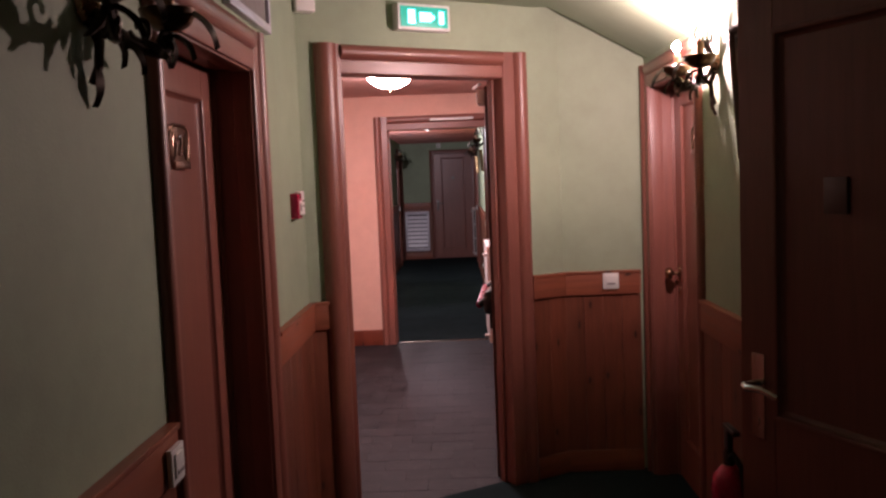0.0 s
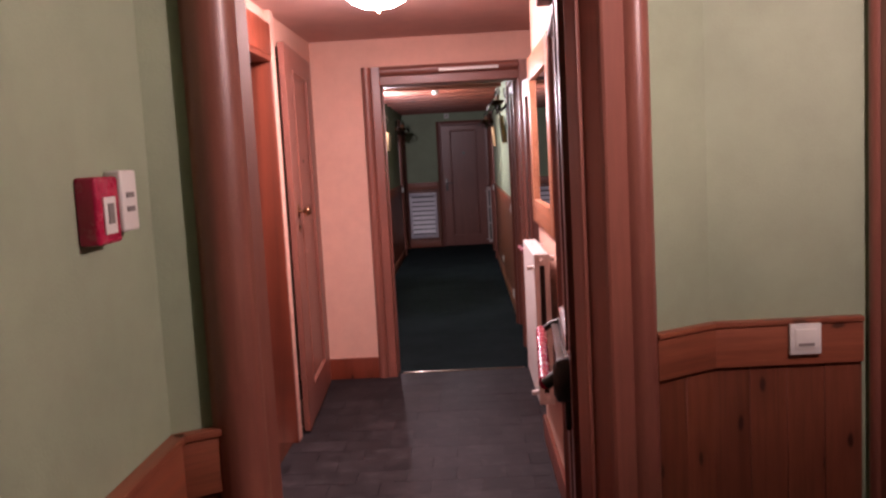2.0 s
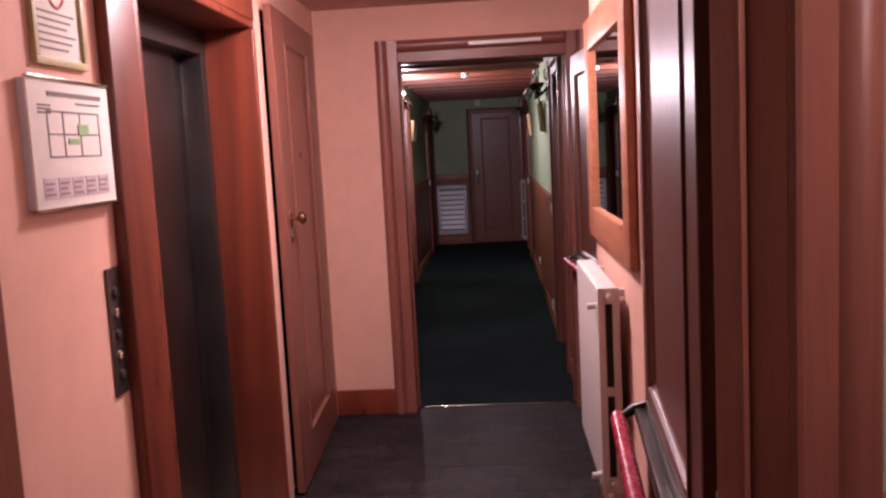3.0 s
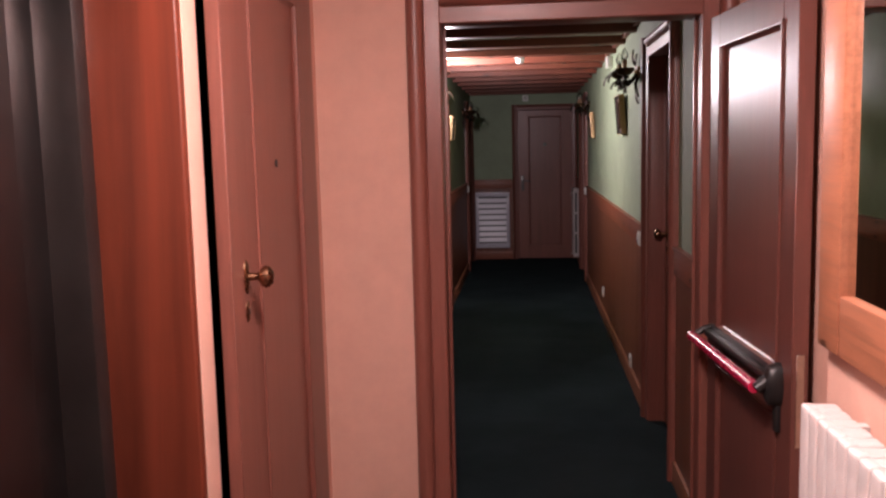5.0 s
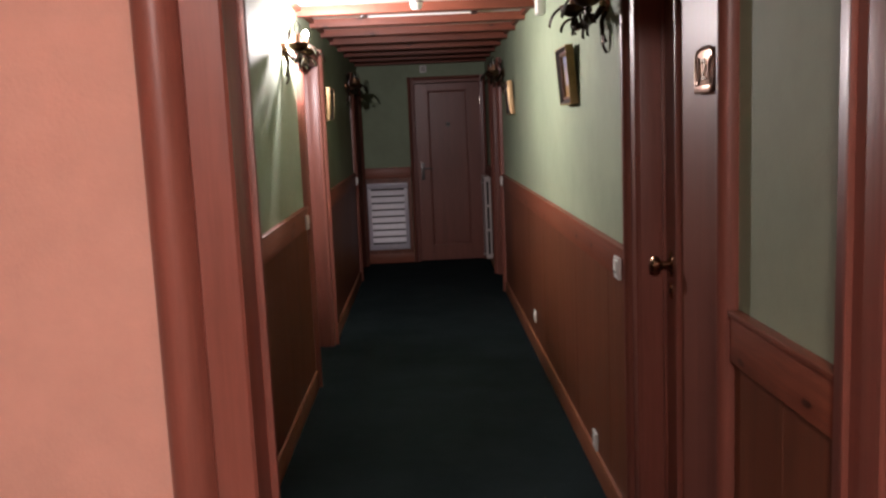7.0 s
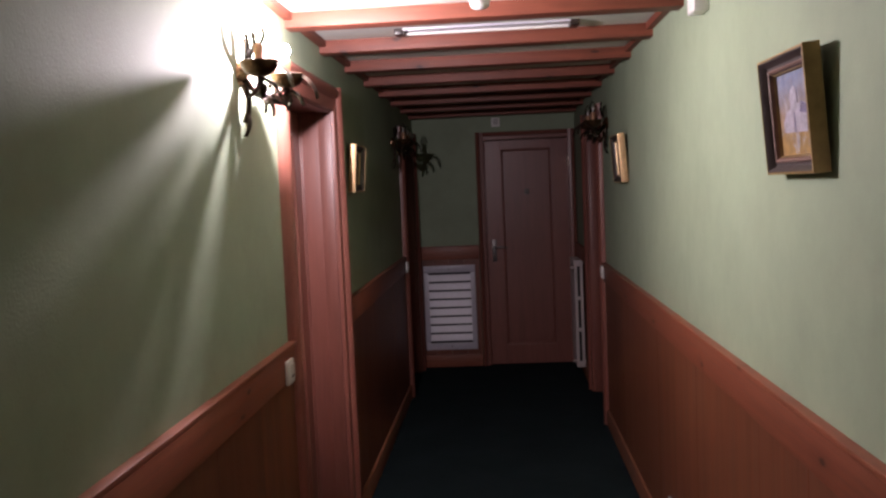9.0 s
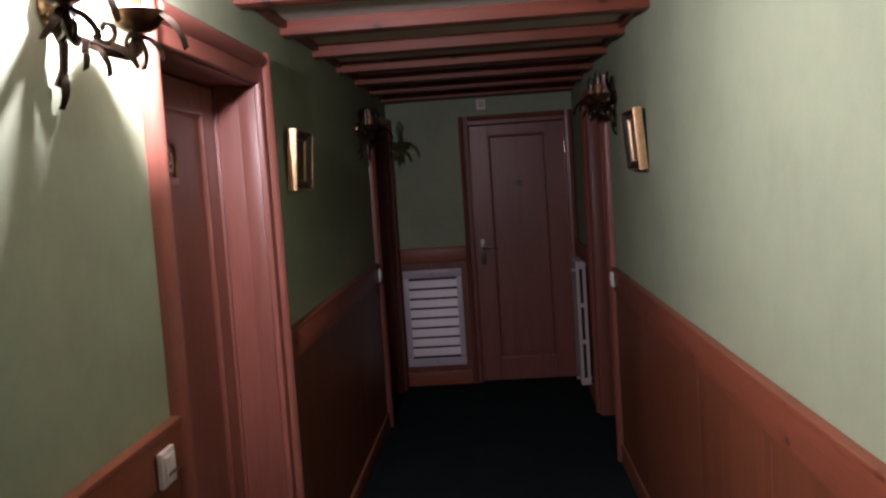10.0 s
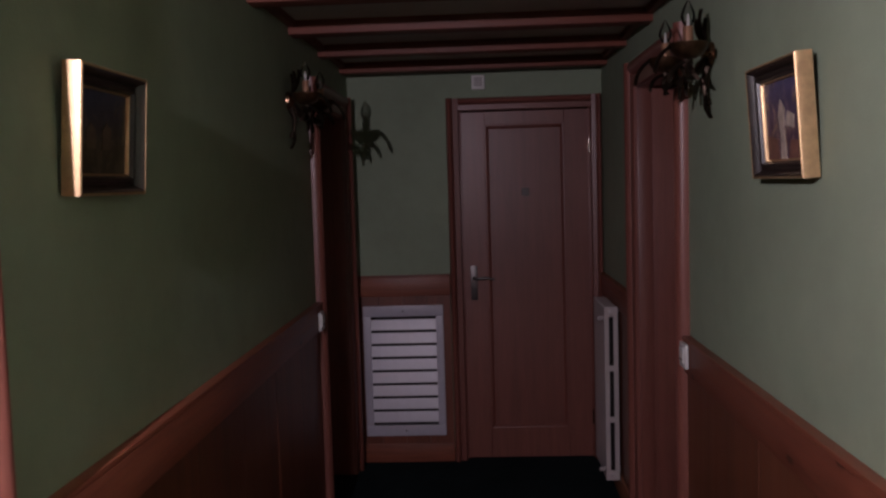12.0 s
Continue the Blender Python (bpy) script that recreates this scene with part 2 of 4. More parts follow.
shine = glass_nt.nodes.new("ShaderNodeBsdfGlossy")
shine.inputs["Roughness"].default_value = 0.04
edge = node(glass_nt, "ShaderNodeFresnel", IOR=1.6)
glass_nt.links.new(edge.outputs[0], thin.inputs[0])
glass_nt.links.new(see.outputs[0], thin.inputs[1])
glass_nt.links.new(shine.outputs[0], thin.inputs[2])
glass_nt.links.new(thin.outputs[0], glass_nt.nodes["Material Output"].inputs["Surface"])
glass_nt.nodes.remove(glass_b)
GLASS = glass_mt
mirror_mt, mirror_nt, mirror_b = material("mirror_glass", 0.015, 1.0)
mirror_b.inputs["Base Color"].default_value = (0.86, 0.88, 0.86, 1)
MIRROR = mirror_mt

# ---- mesh helpers ----
def box(bm, x0, x1, y0, y1, z0, z1, m=None):
    vs = [bm.verts.new((x, y, z)) for z in (z0, z1) for y in (y0, y1) for x in (x0, x1)]
    for f in ((0, 2, 3, 1), (4, 5, 7, 6), (0, 1, 5, 4), (2, 6, 7, 3), (0, 4, 6, 2), (1, 3, 7, 5)):
        bm.faces.new([vs[i] for i in f])
    if m:
        bmesh.ops.transform(bm, matrix=m, verts=vs)
    return vs


def solid(boxes, bevel=0.0, seg=2):
    bm = bmesh.new()
    for b in boxes:
        box(bm, *b)
    if bevel:
        bmesh.ops.bevel(bm, geom=list(bm.edges), offset=bevel, segments=seg, profile=0.6, affect="EDGES")
    return bm


def prism(points, m, length):
    """A profile in local (u, v) swept along local z; m places it."""
    bm = bmesh.new()
    lo = [bm.verts.new((u, v, 0)) for u, v in points]
    hi = [bm.verts.new((u, v, length)) for u, v in points]
    n = len(points)
    for i in range(n):
        bm.faces.new((lo[i], lo[(i + 1) % n], hi[(i + 1) % n], hi[i]))
    bm.faces.new(lo[::-1])
    bm.faces.new(hi)
    bmesh.ops.transform(bm, matrix=m, verts=bm.verts)
    bmesh.ops.recalc_face_normals(bm, faces=bm.faces)
    return bm


def lathe(profile, seg=20, m=None, bm=None):
    """Turned shape: (radius, height) pairs about local z."""
    bm = bm or bmesh.new()
    rings, made = [], []
    for r, z in profile:
        ring = [bm.verts.new((r * math.cos(2 * math.pi * i / seg), r * math.sin(2 * math.pi * i / seg), z)) for i in range(seg)] if r > 1e-5 else [bm.verts.new((0, 0, z))]
        rings.append(ring)
        made += ring
    for a, b in zip(rings, rings[1:]):
        for i in range(seg):
            j = (i + 1) % seg
            if len(a) == 1 and len(b) > 1:
                bm.faces.new((a[0], b[j], b[i]))
            elif len(b) == 1 and len(a) > 1:
                bm.faces.new((a[i], a[j], b[0]))
            elif len(a) > 1:
                bm.faces.new((a[i], a[j], b[j], b[i]))
    for f in bm.faces:
        f.smooth = True
    if m:
        bmesh.ops.transform(bm, matrix=m, verts=made)
    return bm


def rod(points, radius, bm=None, seg=8, taper=1.0):
    """A round bar along a list of points."""
    bm = bm or bmesh.new()
    pts = [Vector(p) for p in points]
    rings = []
    n = len(pts)
    for i, p in enumerate(pts):
        d = (pts[min(i + 1, n - 1)] - pts[max(i - 1, 0)]).normalized()
        side = d.orthogonal().normalized() if i == 0 else (rings[-1][1] - d * rings[-1][1].dot(d)).normalized()
        up = d.cross(side)
        r = radius * (1 + (taper - 1) * i / max(1, n - 1))
        rings.append(([bm.verts.new(p + r * (math.cos(2 * math.pi * k / seg) * side + math.sin(2 * math.pi * k / seg) * up)) for k in range(seg)], side))
    for (a, _), (b, _) in zip(rings, rings[1:]):
        for k in range(seg):
            f = bm.faces.new((a[k], a[(k + 1) % seg], b[(k + 1) % seg], b[k]))
            f.smooth = True
    bm.faces.new(rings[0][0][::-1])
    bm.faces.new(rings[-1][0])
    return bm


def mesh_of(bm, name, mat):
    me = bpy.data.meshes.new(name)
    bmesh.ops.recalc_face_normals(bm, faces=bm.faces)
    bm.to_mesh(me)
    bm.free()
    me.materials.append(mat)
    me.shade_smooth()
    me.set_sharp_from_angle(angle=radians(38))
    return me


def part(name, bm, mat, parent=None, label=""):
    ob = new(name, mesh_of(bm, name, mat))
    if parent:
        ob.parent = parent
    if label:
        ob["label"] = label
    return ob


def thing(name, m, label, category, group="", kind=""):
    ob = new(name)
    ob.matrix_world = m
    ob.empty_display_size = 0.1
    return tagged(ob, label, category, group, kind)


def structure(name, bm, mat, label, category):
    return tagged(part(name, bm, mat), label, category, kind="structure")


def lettering(name, text, size, m, mat, parent, depth=0.0012):
    cu = bpy.data.curves.new(name, "FONT")
    cu.body, cu.size, cu.extrude = text, size, depth
    cu.align_x, cu.align_y = "CENTER", "CENTER"
    tmp = bpy.data.objects.new(name, cu)
    scene.collection.objects.link(tmp)
    bpy.context.view_layer.update()
    me = bpy.data.meshes.new_from_object(tmp.evaluated_get(bpy.context.evaluated_depsgraph_get()))
    bpy.data.objects.remove(tmp)
    bpy.data.curves.remove(cu)
    me.materials.clear()
    me.materials.append(mat)
    ob = new(name, me)
    ob.parent = parent
    ob.matrix_basis = m
    return ob


FACE_R, FACE_L, FACE_END = -90, 90, 0   # turns that set local -y towards the viewer

# ---- plan ----
HALL_L, HALL_R, HALL_TOP = 0.77, 2.38, 2.37
KINK = (1.952, 6.60)
DIAG0 = (0.77, 5.86)
DIAG = math.degrees(math.atan2(KINK[1] - DIAG0[1], KINK[0] - DIAG0[0]))
DIAG_LEN = math.hypot(KINK[0] - DIAG0[0], KINK[1] - DIAG0[1])
LOB_L, LOB_R, LOB_TOP = 0.32, 1.70, 2.33
CROSS = 10.335
COR_L, COR_R, COR_TOP, END = 0.33, 1.765, 2.288, 19.08
BACK = 0.4


def wall(name, m, length, height, thick, openings, mat, label):
    """A straight wall in local x, face at y = 0; openings are (x0, x1, z0, z1)."""
    bm = bmesh.new()
    x = 0.0
    for x0, x1, z0, z1 in sorted(openings):
        if x0 > x:
            box(bm, x, x0, 0, thick, 0, height)
        if z0 > 0:
            box(bm, x0, x1, 0, thick, 0, z0)
        if z1 < height:
            box(bm, x0, x1, 0, thick, z1, height)
        x = x1
    if x < length:
        box(bm, x, length, 0, thick, 0, height)
    bmesh.ops.transform(bm, matrix=m, verts=bm.verts)
    return structure(name, bm, mat, label, "wall")


def right_at(y):       # pose on the corridor's right wall
    return pose(COR_R, y, 0, 0, 0, FACE_R)


def left_at(y):
    return pose(COR_L, y, 0, 0, 0, FACE_L)

# ---- large structure ----
def slab(name, outline, z0, z1, mat, label, category):
    bm = bmesh.new()
    lo = [bm.verts.new((x, y, z0)) for x, y in outline]
    hi = [bm.verts.new((x, y, z1)) for x, y in outline]
    n = len(outline)
    for i in range(n):
        bm.faces.new((lo[i], lo[(i + 1) % n], hi[(i + 1) % n], hi[i]))
    bm.faces.new(lo[::-1])
    bm.faces.new(hi)
    return structure(name, bm, mat, label, category)


NX, NY = -math.sin(radians(DIAG)), math.cos(radians(DIAG))
DX, DY = NY, -NX


def diag(along, deep):
    return (DIAG0[0] + along * DX + deep * NX, DIAG0[1] + along * DY + deep * NY)


D1A, D1B, D1H = 0.195, 1.042, 2.02          # first doorway, along the slanting wall
D2A, D2B, D2H = 0.79, 1.722, 2.015          # second doorway, in x
slab("floor", [(0.0, BACK - 0.2), (2.7, BACK - 0.2), (2.7, END + 0.3), (0.0, END + 0.3)], -0.10, -0.004, GROUT, "dark concrete slab under the coverings", "floor")
slab("carpet_hall", [(0.5, BACK), (2.6, BACK), (2.6, 6.8), (2.0, 6.8), diag(1.3, 0.07), diag(-0.1, 0.07)], -0.004, 0.012, CARPET, "worn dark green carpet of the entrance hall", "carpet")
slab("carpet_corridor", [(0.0, CROSS + 0.075), (2.2, CROSS + 0.075), (2.2, END + 0.2), (0.0, END + 0.2)], -0.004, 0.012, CARPET, "worn dark green carpet of the long corridor", "carpet")

wall("wall_hall_left", pose(HALL_L, BACK, 0, 0, 0, FACE_L), DIAG0[1] - BACK, 2.5, 0.32, [(4.095 - BACK, 5.035 - BACK, 0, 1.95)], GREEN, "sponged green plaster wall over pine panelling")
DM = pose(DIAG0[0], DIAG0[1], 0, 0, 0, DIAG)
wall("wall_slanting", DM, DIAG_LEN + 0.1, 2.5, 0.06, [(D1A - 0.02, D1B + 0.02, 0, D1H + 0.02)], GREEN, "slanting green plaster wall with the first doorway")
wall("wall_lobby_near", pose(*diag(-0.5, 0.06), 0, 0, 0, DIAG), DIAG_LEN + 0.7, 2.5, 0.06, [(D1A + 0.48, D1B + 0.52, 0, D1H + 0.02)], SALMON, "salmon plaster wall around the first doorway")
wall("wall_hall_end", pose(KINK[0], KINK[1], 0), 0.6, 2.5, 0.2, [], GREEN, "green plaster wall beside the slanting wall")
wall("wall_hall_right", pose(HALL_R, KINK[1], 0, 0, 0, FACE_R), KINK[1] - BACK, 2.2, 0.32, [(0.10, 1.00, 0, 1.98), (2.42, 3.22, 0, 2.02)], GREEN, "green plaster wall under the sloping ceiling")
wall("wall_hall_back", pose(2.7, BACK, 0, 0, 0, 180), 2.3, 2.5, 0.2, [], GREEN, "green plaster wall closing the hall")

bm = prism([(0.3, 2.37), (1.90, 2.37), (2.7, 1.92), (2.7, 2.6), (0.3, 2.6)], Matrix(((1, 0, 0, 0), (0, 0, 1, BACK - 0.2), (0, 1, 0, 0), (0, 0, 0, 1))), 6.72 - BACK)
structure("ceiling_hall", bm, GREEN, "green plaster ceiling sloping down to one side", "ceiling")
slab("ceiling_lobby", [(0.0, 5.4), diag(0.0, 0.08), diag(1.5, 0.08), (2.3, 6.85), (2.3, CROSS), (0.0, CROSS)], LOB_TOP, 2.5, CEILING_PINK, "rough pink plaster ceiling of the lift lobby", "ceiling")
slab("ceiling_corridor", [(0.1, CROSS + 0.1), (2.1, CROSS + 0.1), (2.1, END + 0.2), (0.1, END + 0.2)], COR_TOP, 2.5, OFFWHITE, "pale plaster ceiling between dark beams", "ceiling")

LIFT0, LIFT1, LIFTH = 7.74, 8.985, 2.09
CUP0, CUP1, CUPH = 9.14, 10.23, 2.17
wall("wall_lobby_left", pose(LOB_L, 5.4, 0, 0, 0, FACE_L), CROSS - 5.4, 2.5, 0.10, [(LIFT0 - 5.4, LIFT1 - 5.4, 0, LIFTH), (9.072 - 5.4, CUP1 - 5.4, 0.03, CUPH)], SALMON, "salmon plaster wall with the lift and a cupboard")
wall("wall_lobby_right", pose(LOB_R, 8.875, 0, 0, 0, FACE_R), 2.055, 2.5, 0.33, [], SALMON, "salmon plaster wall with mirror and radiator")
wall("wall_recess", pose(1.87, CROSS, 0, 0, 0, FACE_R), CROSS - 8.85, 2.5, 0.16, [], SALMON, "salmon recess wall behind the folded door")
wall("wall_cross_lobby", pose(0.1, CROSS, 0), 2.2, 2.5, 0.07, [(D2A - 0.12, D2B - 0.08, 0, D2H + 0.02)], SALMON, "salmon plaster wall with the second doorway")
wall("wall_cross_corridor", pose(0.1, CROSS + 0.07, 0), 2.2, 2.5, 0.07, [(D2A - 0.12, D2B - 0.08, 0, D2H + 0.02)], GREEN, "green plaster wall at the head of the corridor")
COR0 = CROSS + 0.14
wall("wall_corridor_left", pose(COR_L, COR0, 0, 0, 0, FACE_L), END - COR0, 2.5, 0.32, [(14.31 - COR0, 15.27 - COR0, 0, 2.02), (18.01 - COR0, 18.87 - COR0, 0, 2.02)], GREEN, "green plaster corridor wall over pine panelling")
wall("wall_corridor_right", pose(COR_R, END, 0, 0, 0, FACE_R), END - COR0, 2.5, 0.32, [(END - 11.97, END - 11.13, 0, 2.04), (END - 17.985, END - 17.10, 0, 2.04)], GREEN, "green plaster corridor wall lit by the sconces")
wall("wall_end", pose(0.0, END, 0), 2.2, 2.5, 0.2, [(0.95, 1.71, 0, 2.04)], GREEN, "green plaster wall closing the corridor")


# ---- panelling ----
def wainscot(m, length, label, top=1.10, bw=0.095, skirting=True, start=0.0):
    """Vertical tongued boards, a flat rail with a cap and a skirting."""
    w = thing("wainscot", m, label, "wainscot", kind="structure")
    n = max(1, round(length / bw))
    bw = length / n
    wide = bw > 0.2
    bm = solid([(0.0003, bw - 0.0003, -0.012, 0.0, 0.0, top - 0.10)], 0.0006, 1) if wide else solid([(0.0006, bw - 0.0006, -0.012, 0.0, 0.0, top - 0.10)], 0.0012, 1)
    me = mesh_of(bm, "board", PANELWOOD if wide else PINE)
    for i in range(n):
        b = new("board", me)
        b.parent = w
        b.location = (i * bw, random.uniform(-0.0006, 0.0006), 0)
    part("rail", solid([(0, length, -0.024, 0.0, top - 0.115, top - 0.008)], 0.003), PINE_X, w)
    part("cap", solid([(0, length, -0.030, 0.0, top - 0.008, top + 0.006)], 0.003), PINE_X, w)
    if skirting:
        part("skirting", solid([(0, length, -0.024, 0.0, 0.0, 0.12)], 0.005), SKIRTWOOD if wide else PINE_X, w)
    return w


def on_right(y_far, y_near):
    return pose(COR_R, y_far, 0, 0, 0, FACE_R), y_far - y_near


def on_left(y_near, y_far):
    return pose(COR_L, y_near, 0, 0, 0, FACE_L), y_far - y_near


PAN = "stained pine board panelling with rail and skirting"
VENEER = "wide flush stained wood panelling with rail and skirting"
wainscot(pose(HALL_L, BACK + 0.02, 0, 0, 0, FACE_L), 4.012 - BACK - 0.02, PAN, 1.035, 0.11)
wainscot(pose(HALL_L, 5.137, 0, 0, 0, FACE_L), DIAG0[1] - 5.137, PAN, 1.035, 0.11)
wainscot(DM, 0.085, PAN, 1.035, 0.085)
wainscot(pose(*diag(1.187, 0), 0, 0, 0, DIAG), DIAG_LEN - 1.187, PAN, 1.045, 0.09)
wainscot(pose(KINK[0], KINK[1], 0), HALL_R - KINK[0] - 0.04, PAN, 1.045, 0.097)
wainscot(pose(HALL_R, 5.54, 0, 0, 0, FACE_R), 5.54 - 4.28, PAN, 1.035, 0.11)
wainscot(pose(HALL_R, 3.28, 0, 0, 0, FACE_R), 3.28 - BACK, PAN, 1.035, 0.11)
wainscot(*on_left(COR0, 14.235), VENEER, 1.11, 0.42)
wainscot(*on_left(15.39, 17.91), VENEER, 1.11, 0.42)
wainscot(*on_right(11.03, COR0), VENEER, 1.10, 0.30)
wainscot(*on_right(17.00, 12.07), VENEER, 1.09, 0.38)
wainscot(*on_right(END, 18.085), VENEER, 1.09, 0.42)
wainscot(pose(COR_L, END, 0), 0.885 - COR_L, "stained pine panelling around the louvred vent", 1.10, 0.139)


# ---- doors ----
CASING = [(0, 0), (0, 0.012), (0.004, 0.017), (0.050, 0.020), (0.054, 0.013), (0.057, 0.022), (0.064, 0.034), (0.074, 0.041), (0.085, 0.043), (0.096, 0.039), (0.105, 0.030), (0.110, 0.017), (0.110, 0)]


COLUMN = [(0, 0), (0, 0.020), (0.022, 0.024), (0.027, 0.030), (0.038, 0.041), (0.054, 0.048), (0.072, 0.050), (0.089, 0.047), (0.104, 0.038), (0.114, 0.024), (0.118, 0.008), (0.118, 0)]


def casing(d, w, h, cw=0.11, side=-1, leftw=None, rightw=None, column=False, proud=1.0):
    """Moulded architrave round an opening, on the face at y = 0 (side -1) or behind it."""
    lw, rw = leftw or cw, rightw or cw
    prof = lambda k: [(u * k / 0.11, v * proud) for u, v in CASING]
    s = side
    part("casing", prism(COLUMN if column else prof(lw), Matrix(((-1, 0, 0, -w / 2), (0, s, 0, 0), (0, 0, 1, 0), (0, 0, 0, 1))), h + cw), DOORWOOD, d)
    part("casing", prism(prof(rw), Matrix(((1, 0, 0, w / 2), (0, s, 0, 0), (0, 0, 1, 0), (0, 0, 0, 1))), h + cw), DOORWOOD, d)
    part("head_casing", prism(prof(cw), Matrix(((0, 0, 1, -w / 2), (0, s * 0.93, 0, 0), (1, 0, 0, h), (0, 0, 0, 1))), w), DOORWOOD_X, d)


def lining(d, w, h, depth):
    part("jamb", solid([(-w / 2 - 0.02, -w / 2, 0.0, depth, 0, h + 0.02)], 0.002), DOORWOOD, d)
    part("jamb", solid([(w / 2, w / 2 + 0.02, 0.0, depth, 0, h + 0.02)], 0.002), DOORWOOD, d)
    part("head_jamb", solid([(-w / 2, w / 2, 0.0, depth, h, h + 0.02)], 0.002), DOORWOOD_X, d)
    # outer half of the lining stands a little proud, with a groove behind it
    if depth > 0.15:
        part("lining_strip", solid([(-w / 2, -w / 2 + 0.007, 0.002, 0.062, 0, h - 0.007)], 0.002), DOORWOOD, d)
        part("lining_strip", solid([(w / 2 - 0.007, w / 2, 0.002, 0.062, 0, h - 0.007)], 0.002), DOORWOOD, d)
        part("lining_strip", solid([(-w / 2, w / 2, 0.002, 0.062, h - 0.007, h)], 0.002), DOORWOOD_X, d)
    # stop bead
    part("stop", solid([(-w / 2, -w / 2 + 0.012, depth - 0.06, depth - 0.045, 0, h), (w / 2 - 0.012, w / 2, depth - 0.06, depth - 0.045, 0, h)], 0.002), DOORWOOD, d)


def leaf_parts(d, w, h, thick=0.04, stile=0.125, top=0.13, bottom=0.20, both=True, panels=None, timber=None):
    """A framed leaf in local x 0..w, y 0..thick with moulded sunk panels; returns its body."""
    panels = panels or [(bottom, h - top)]
    timber = timber or DOORWOOD
    boxes = [(0, stile, 0, thick, 0, h), (w - stile, w, 0, thick, 0, h)]
    edges = [0.0] + [z for p in panels for z in p] + [h]
    for z0, z1 in zip(edges[::2], edges[1::2]):
        boxes.append((stile, w - stile, 0, thick, z0, z1))
    body = part("leaf", solid(boxes, 0.0022, 1), timber, d)
    for z0, z1 in panels:
        part("panel", solid([(stile - 0.005, w - stile + 0.005, 0.011, thick - 0.011, z0 - 0.005, z1 + 0.005)]), timber, body)
        for sgn, base in ((1, 0.0), (-1, thick)):
            if sgn < 0 and not both:
                continue
            p = [(0, -0.005), (0.008, -0.006), (0.012, -0.004), (0.0145, 0.002), (0.018, 0.007), (0.024, 0.0105), (0, 0.0105)]
            f = lambda y: base + sgn * y
            rows = (((stile, z0), (1, 0), (0, 1), z1 - z0), ((w - stile, z0), (-1, 0), (0, 1), z1 - z0),
                    ((stile, z0), (0, 1), (1, 0), w - 2 * stile), ((stile, z1), (0, -1), (1, 0), w - 2 * stile))
            bm = bmesh.new()
            for (ox, oz), (ux, uz), (lx, lz), ln in rows:
                q = prism(p, Matrix(((ux, 0, lx, ox), (0, sgn, 0, base), (uz, 0, lz, oz), (0, 0, 0, 1))), ln)
                tmp = bpy.data.meshes.new("tmp")
                q.to_mesh(tmp)
                q.free()
                bm.from_mesh(tmp)
                bpy.data.meshes.remove(tmp)
            part("moulding", bm, timber, body)
    return body


def knob_set(body, x, y, z, lever=0, mat=None):
    """Door furniture: oval rose with a turned knob (lever = 0), or a long plate with a lever along x."""
    mat = mat or BRASS
    front = lambda dz, sx, sz: Matrix.Translation((x, y, z + dz)) @ Matrix.Rotation(radians(90), 4, "X") @ Matrix.Diagonal((sx, sz, 1.0, 1.0))
    if lever:
        plate = part("handle", solid([(x - 0.02, x + 0.02, y - 0.004, y, z - 0.13, z + 0.07)], 0.0018), mat, body, "worn metal door handle")
        bm = rod([(x, y - 0.002, z), (x, y - 0.045, z), (x + lever * 0.02, y - 0.055, z), (x + lever * 0.07, y - 0.055, z + 0.004), (x + lever * 0.115, y - 0.052, z - 0.006)], 0.009, taper=0.8)
        part("lever", bm, mat, plate)
    else:
        plate = part("handle", lathe([(0.025, 0.0), (0.025, 0.003), (0.021, 0.006), (0.012, 0.008), (0.0, 0.008)], 18, front(0.0, 0.85, 1.75)), mat, body, "worn metal door handle")
        part("knob", lathe([(0.010, 0.006), (0.009, 0.030), (0.014, 0.034), (0.024, 0.041), (0.0285, 0.051), (0.0265, 0.061), (0.017, 0.069), (0.0, 0.071)], 18, front(0.0, 1.0, 1.0)), mat, plate)
        part("keyhole_plate", lathe([(0.019, 0.0), (0.019, 0.002), (0.014, 0.005), (0.0, 0.005)], 16, front(-0.09, 0.85, 1.5)), mat, plate)
    part("keyhole", lathe([(0.006, 0.0), (0.006, 0.0062), (0.0, 0.0062)], 10, front(-0.09, 0.7, 1.5)), BLACK if not lever else mat, plate)
    return plate


def number_plate(body, x, y, z, text):
    """Cast number plate with scrolled edge."""
    pl = part("number_plate", solid([(x - 0.080, x + 0.080, y - 0.006, y, z - 0.058, z + 0.058)], 0.006, 3), BRONZE, body, "cast metal room number plate")
    part("rim", rod([(x + 0.082 * math.copysign(abs(math.cos(a)) ** 0.6, math.cos(a)), y - 0.006, z + 0.062 * math.copysign(abs(math.sin(a)) ** 0.6, math.sin(a))) for a in [i * math.pi / 14 for i in range(29)]], 0.005), BRONZE, pl)
    for sx in (-1, 1):
        part("scroll", rod([(x + sx * (0.055 + 0.014 * math.cos(a)), y - 0.008, z + 0.036 * math.sin(a)) for a in [i * math.pi / 8 for i in range(17)]], 0.0035), BRONZE, pl)
    part("ledge", solid([(x - 0.070, x + 0.070, y - 0.016, y - 0.004, z - 0.064, z - 0.042)], 0.004, 2), BRONZE, pl)
    if text:
        lettering("numerals", text, 0.085, Matrix.Translation((x, y - 0.0075, z)) @ Matrix.Rotation(radians(90), 4, "X"), CHROME, pl, 0.003)
    return pl


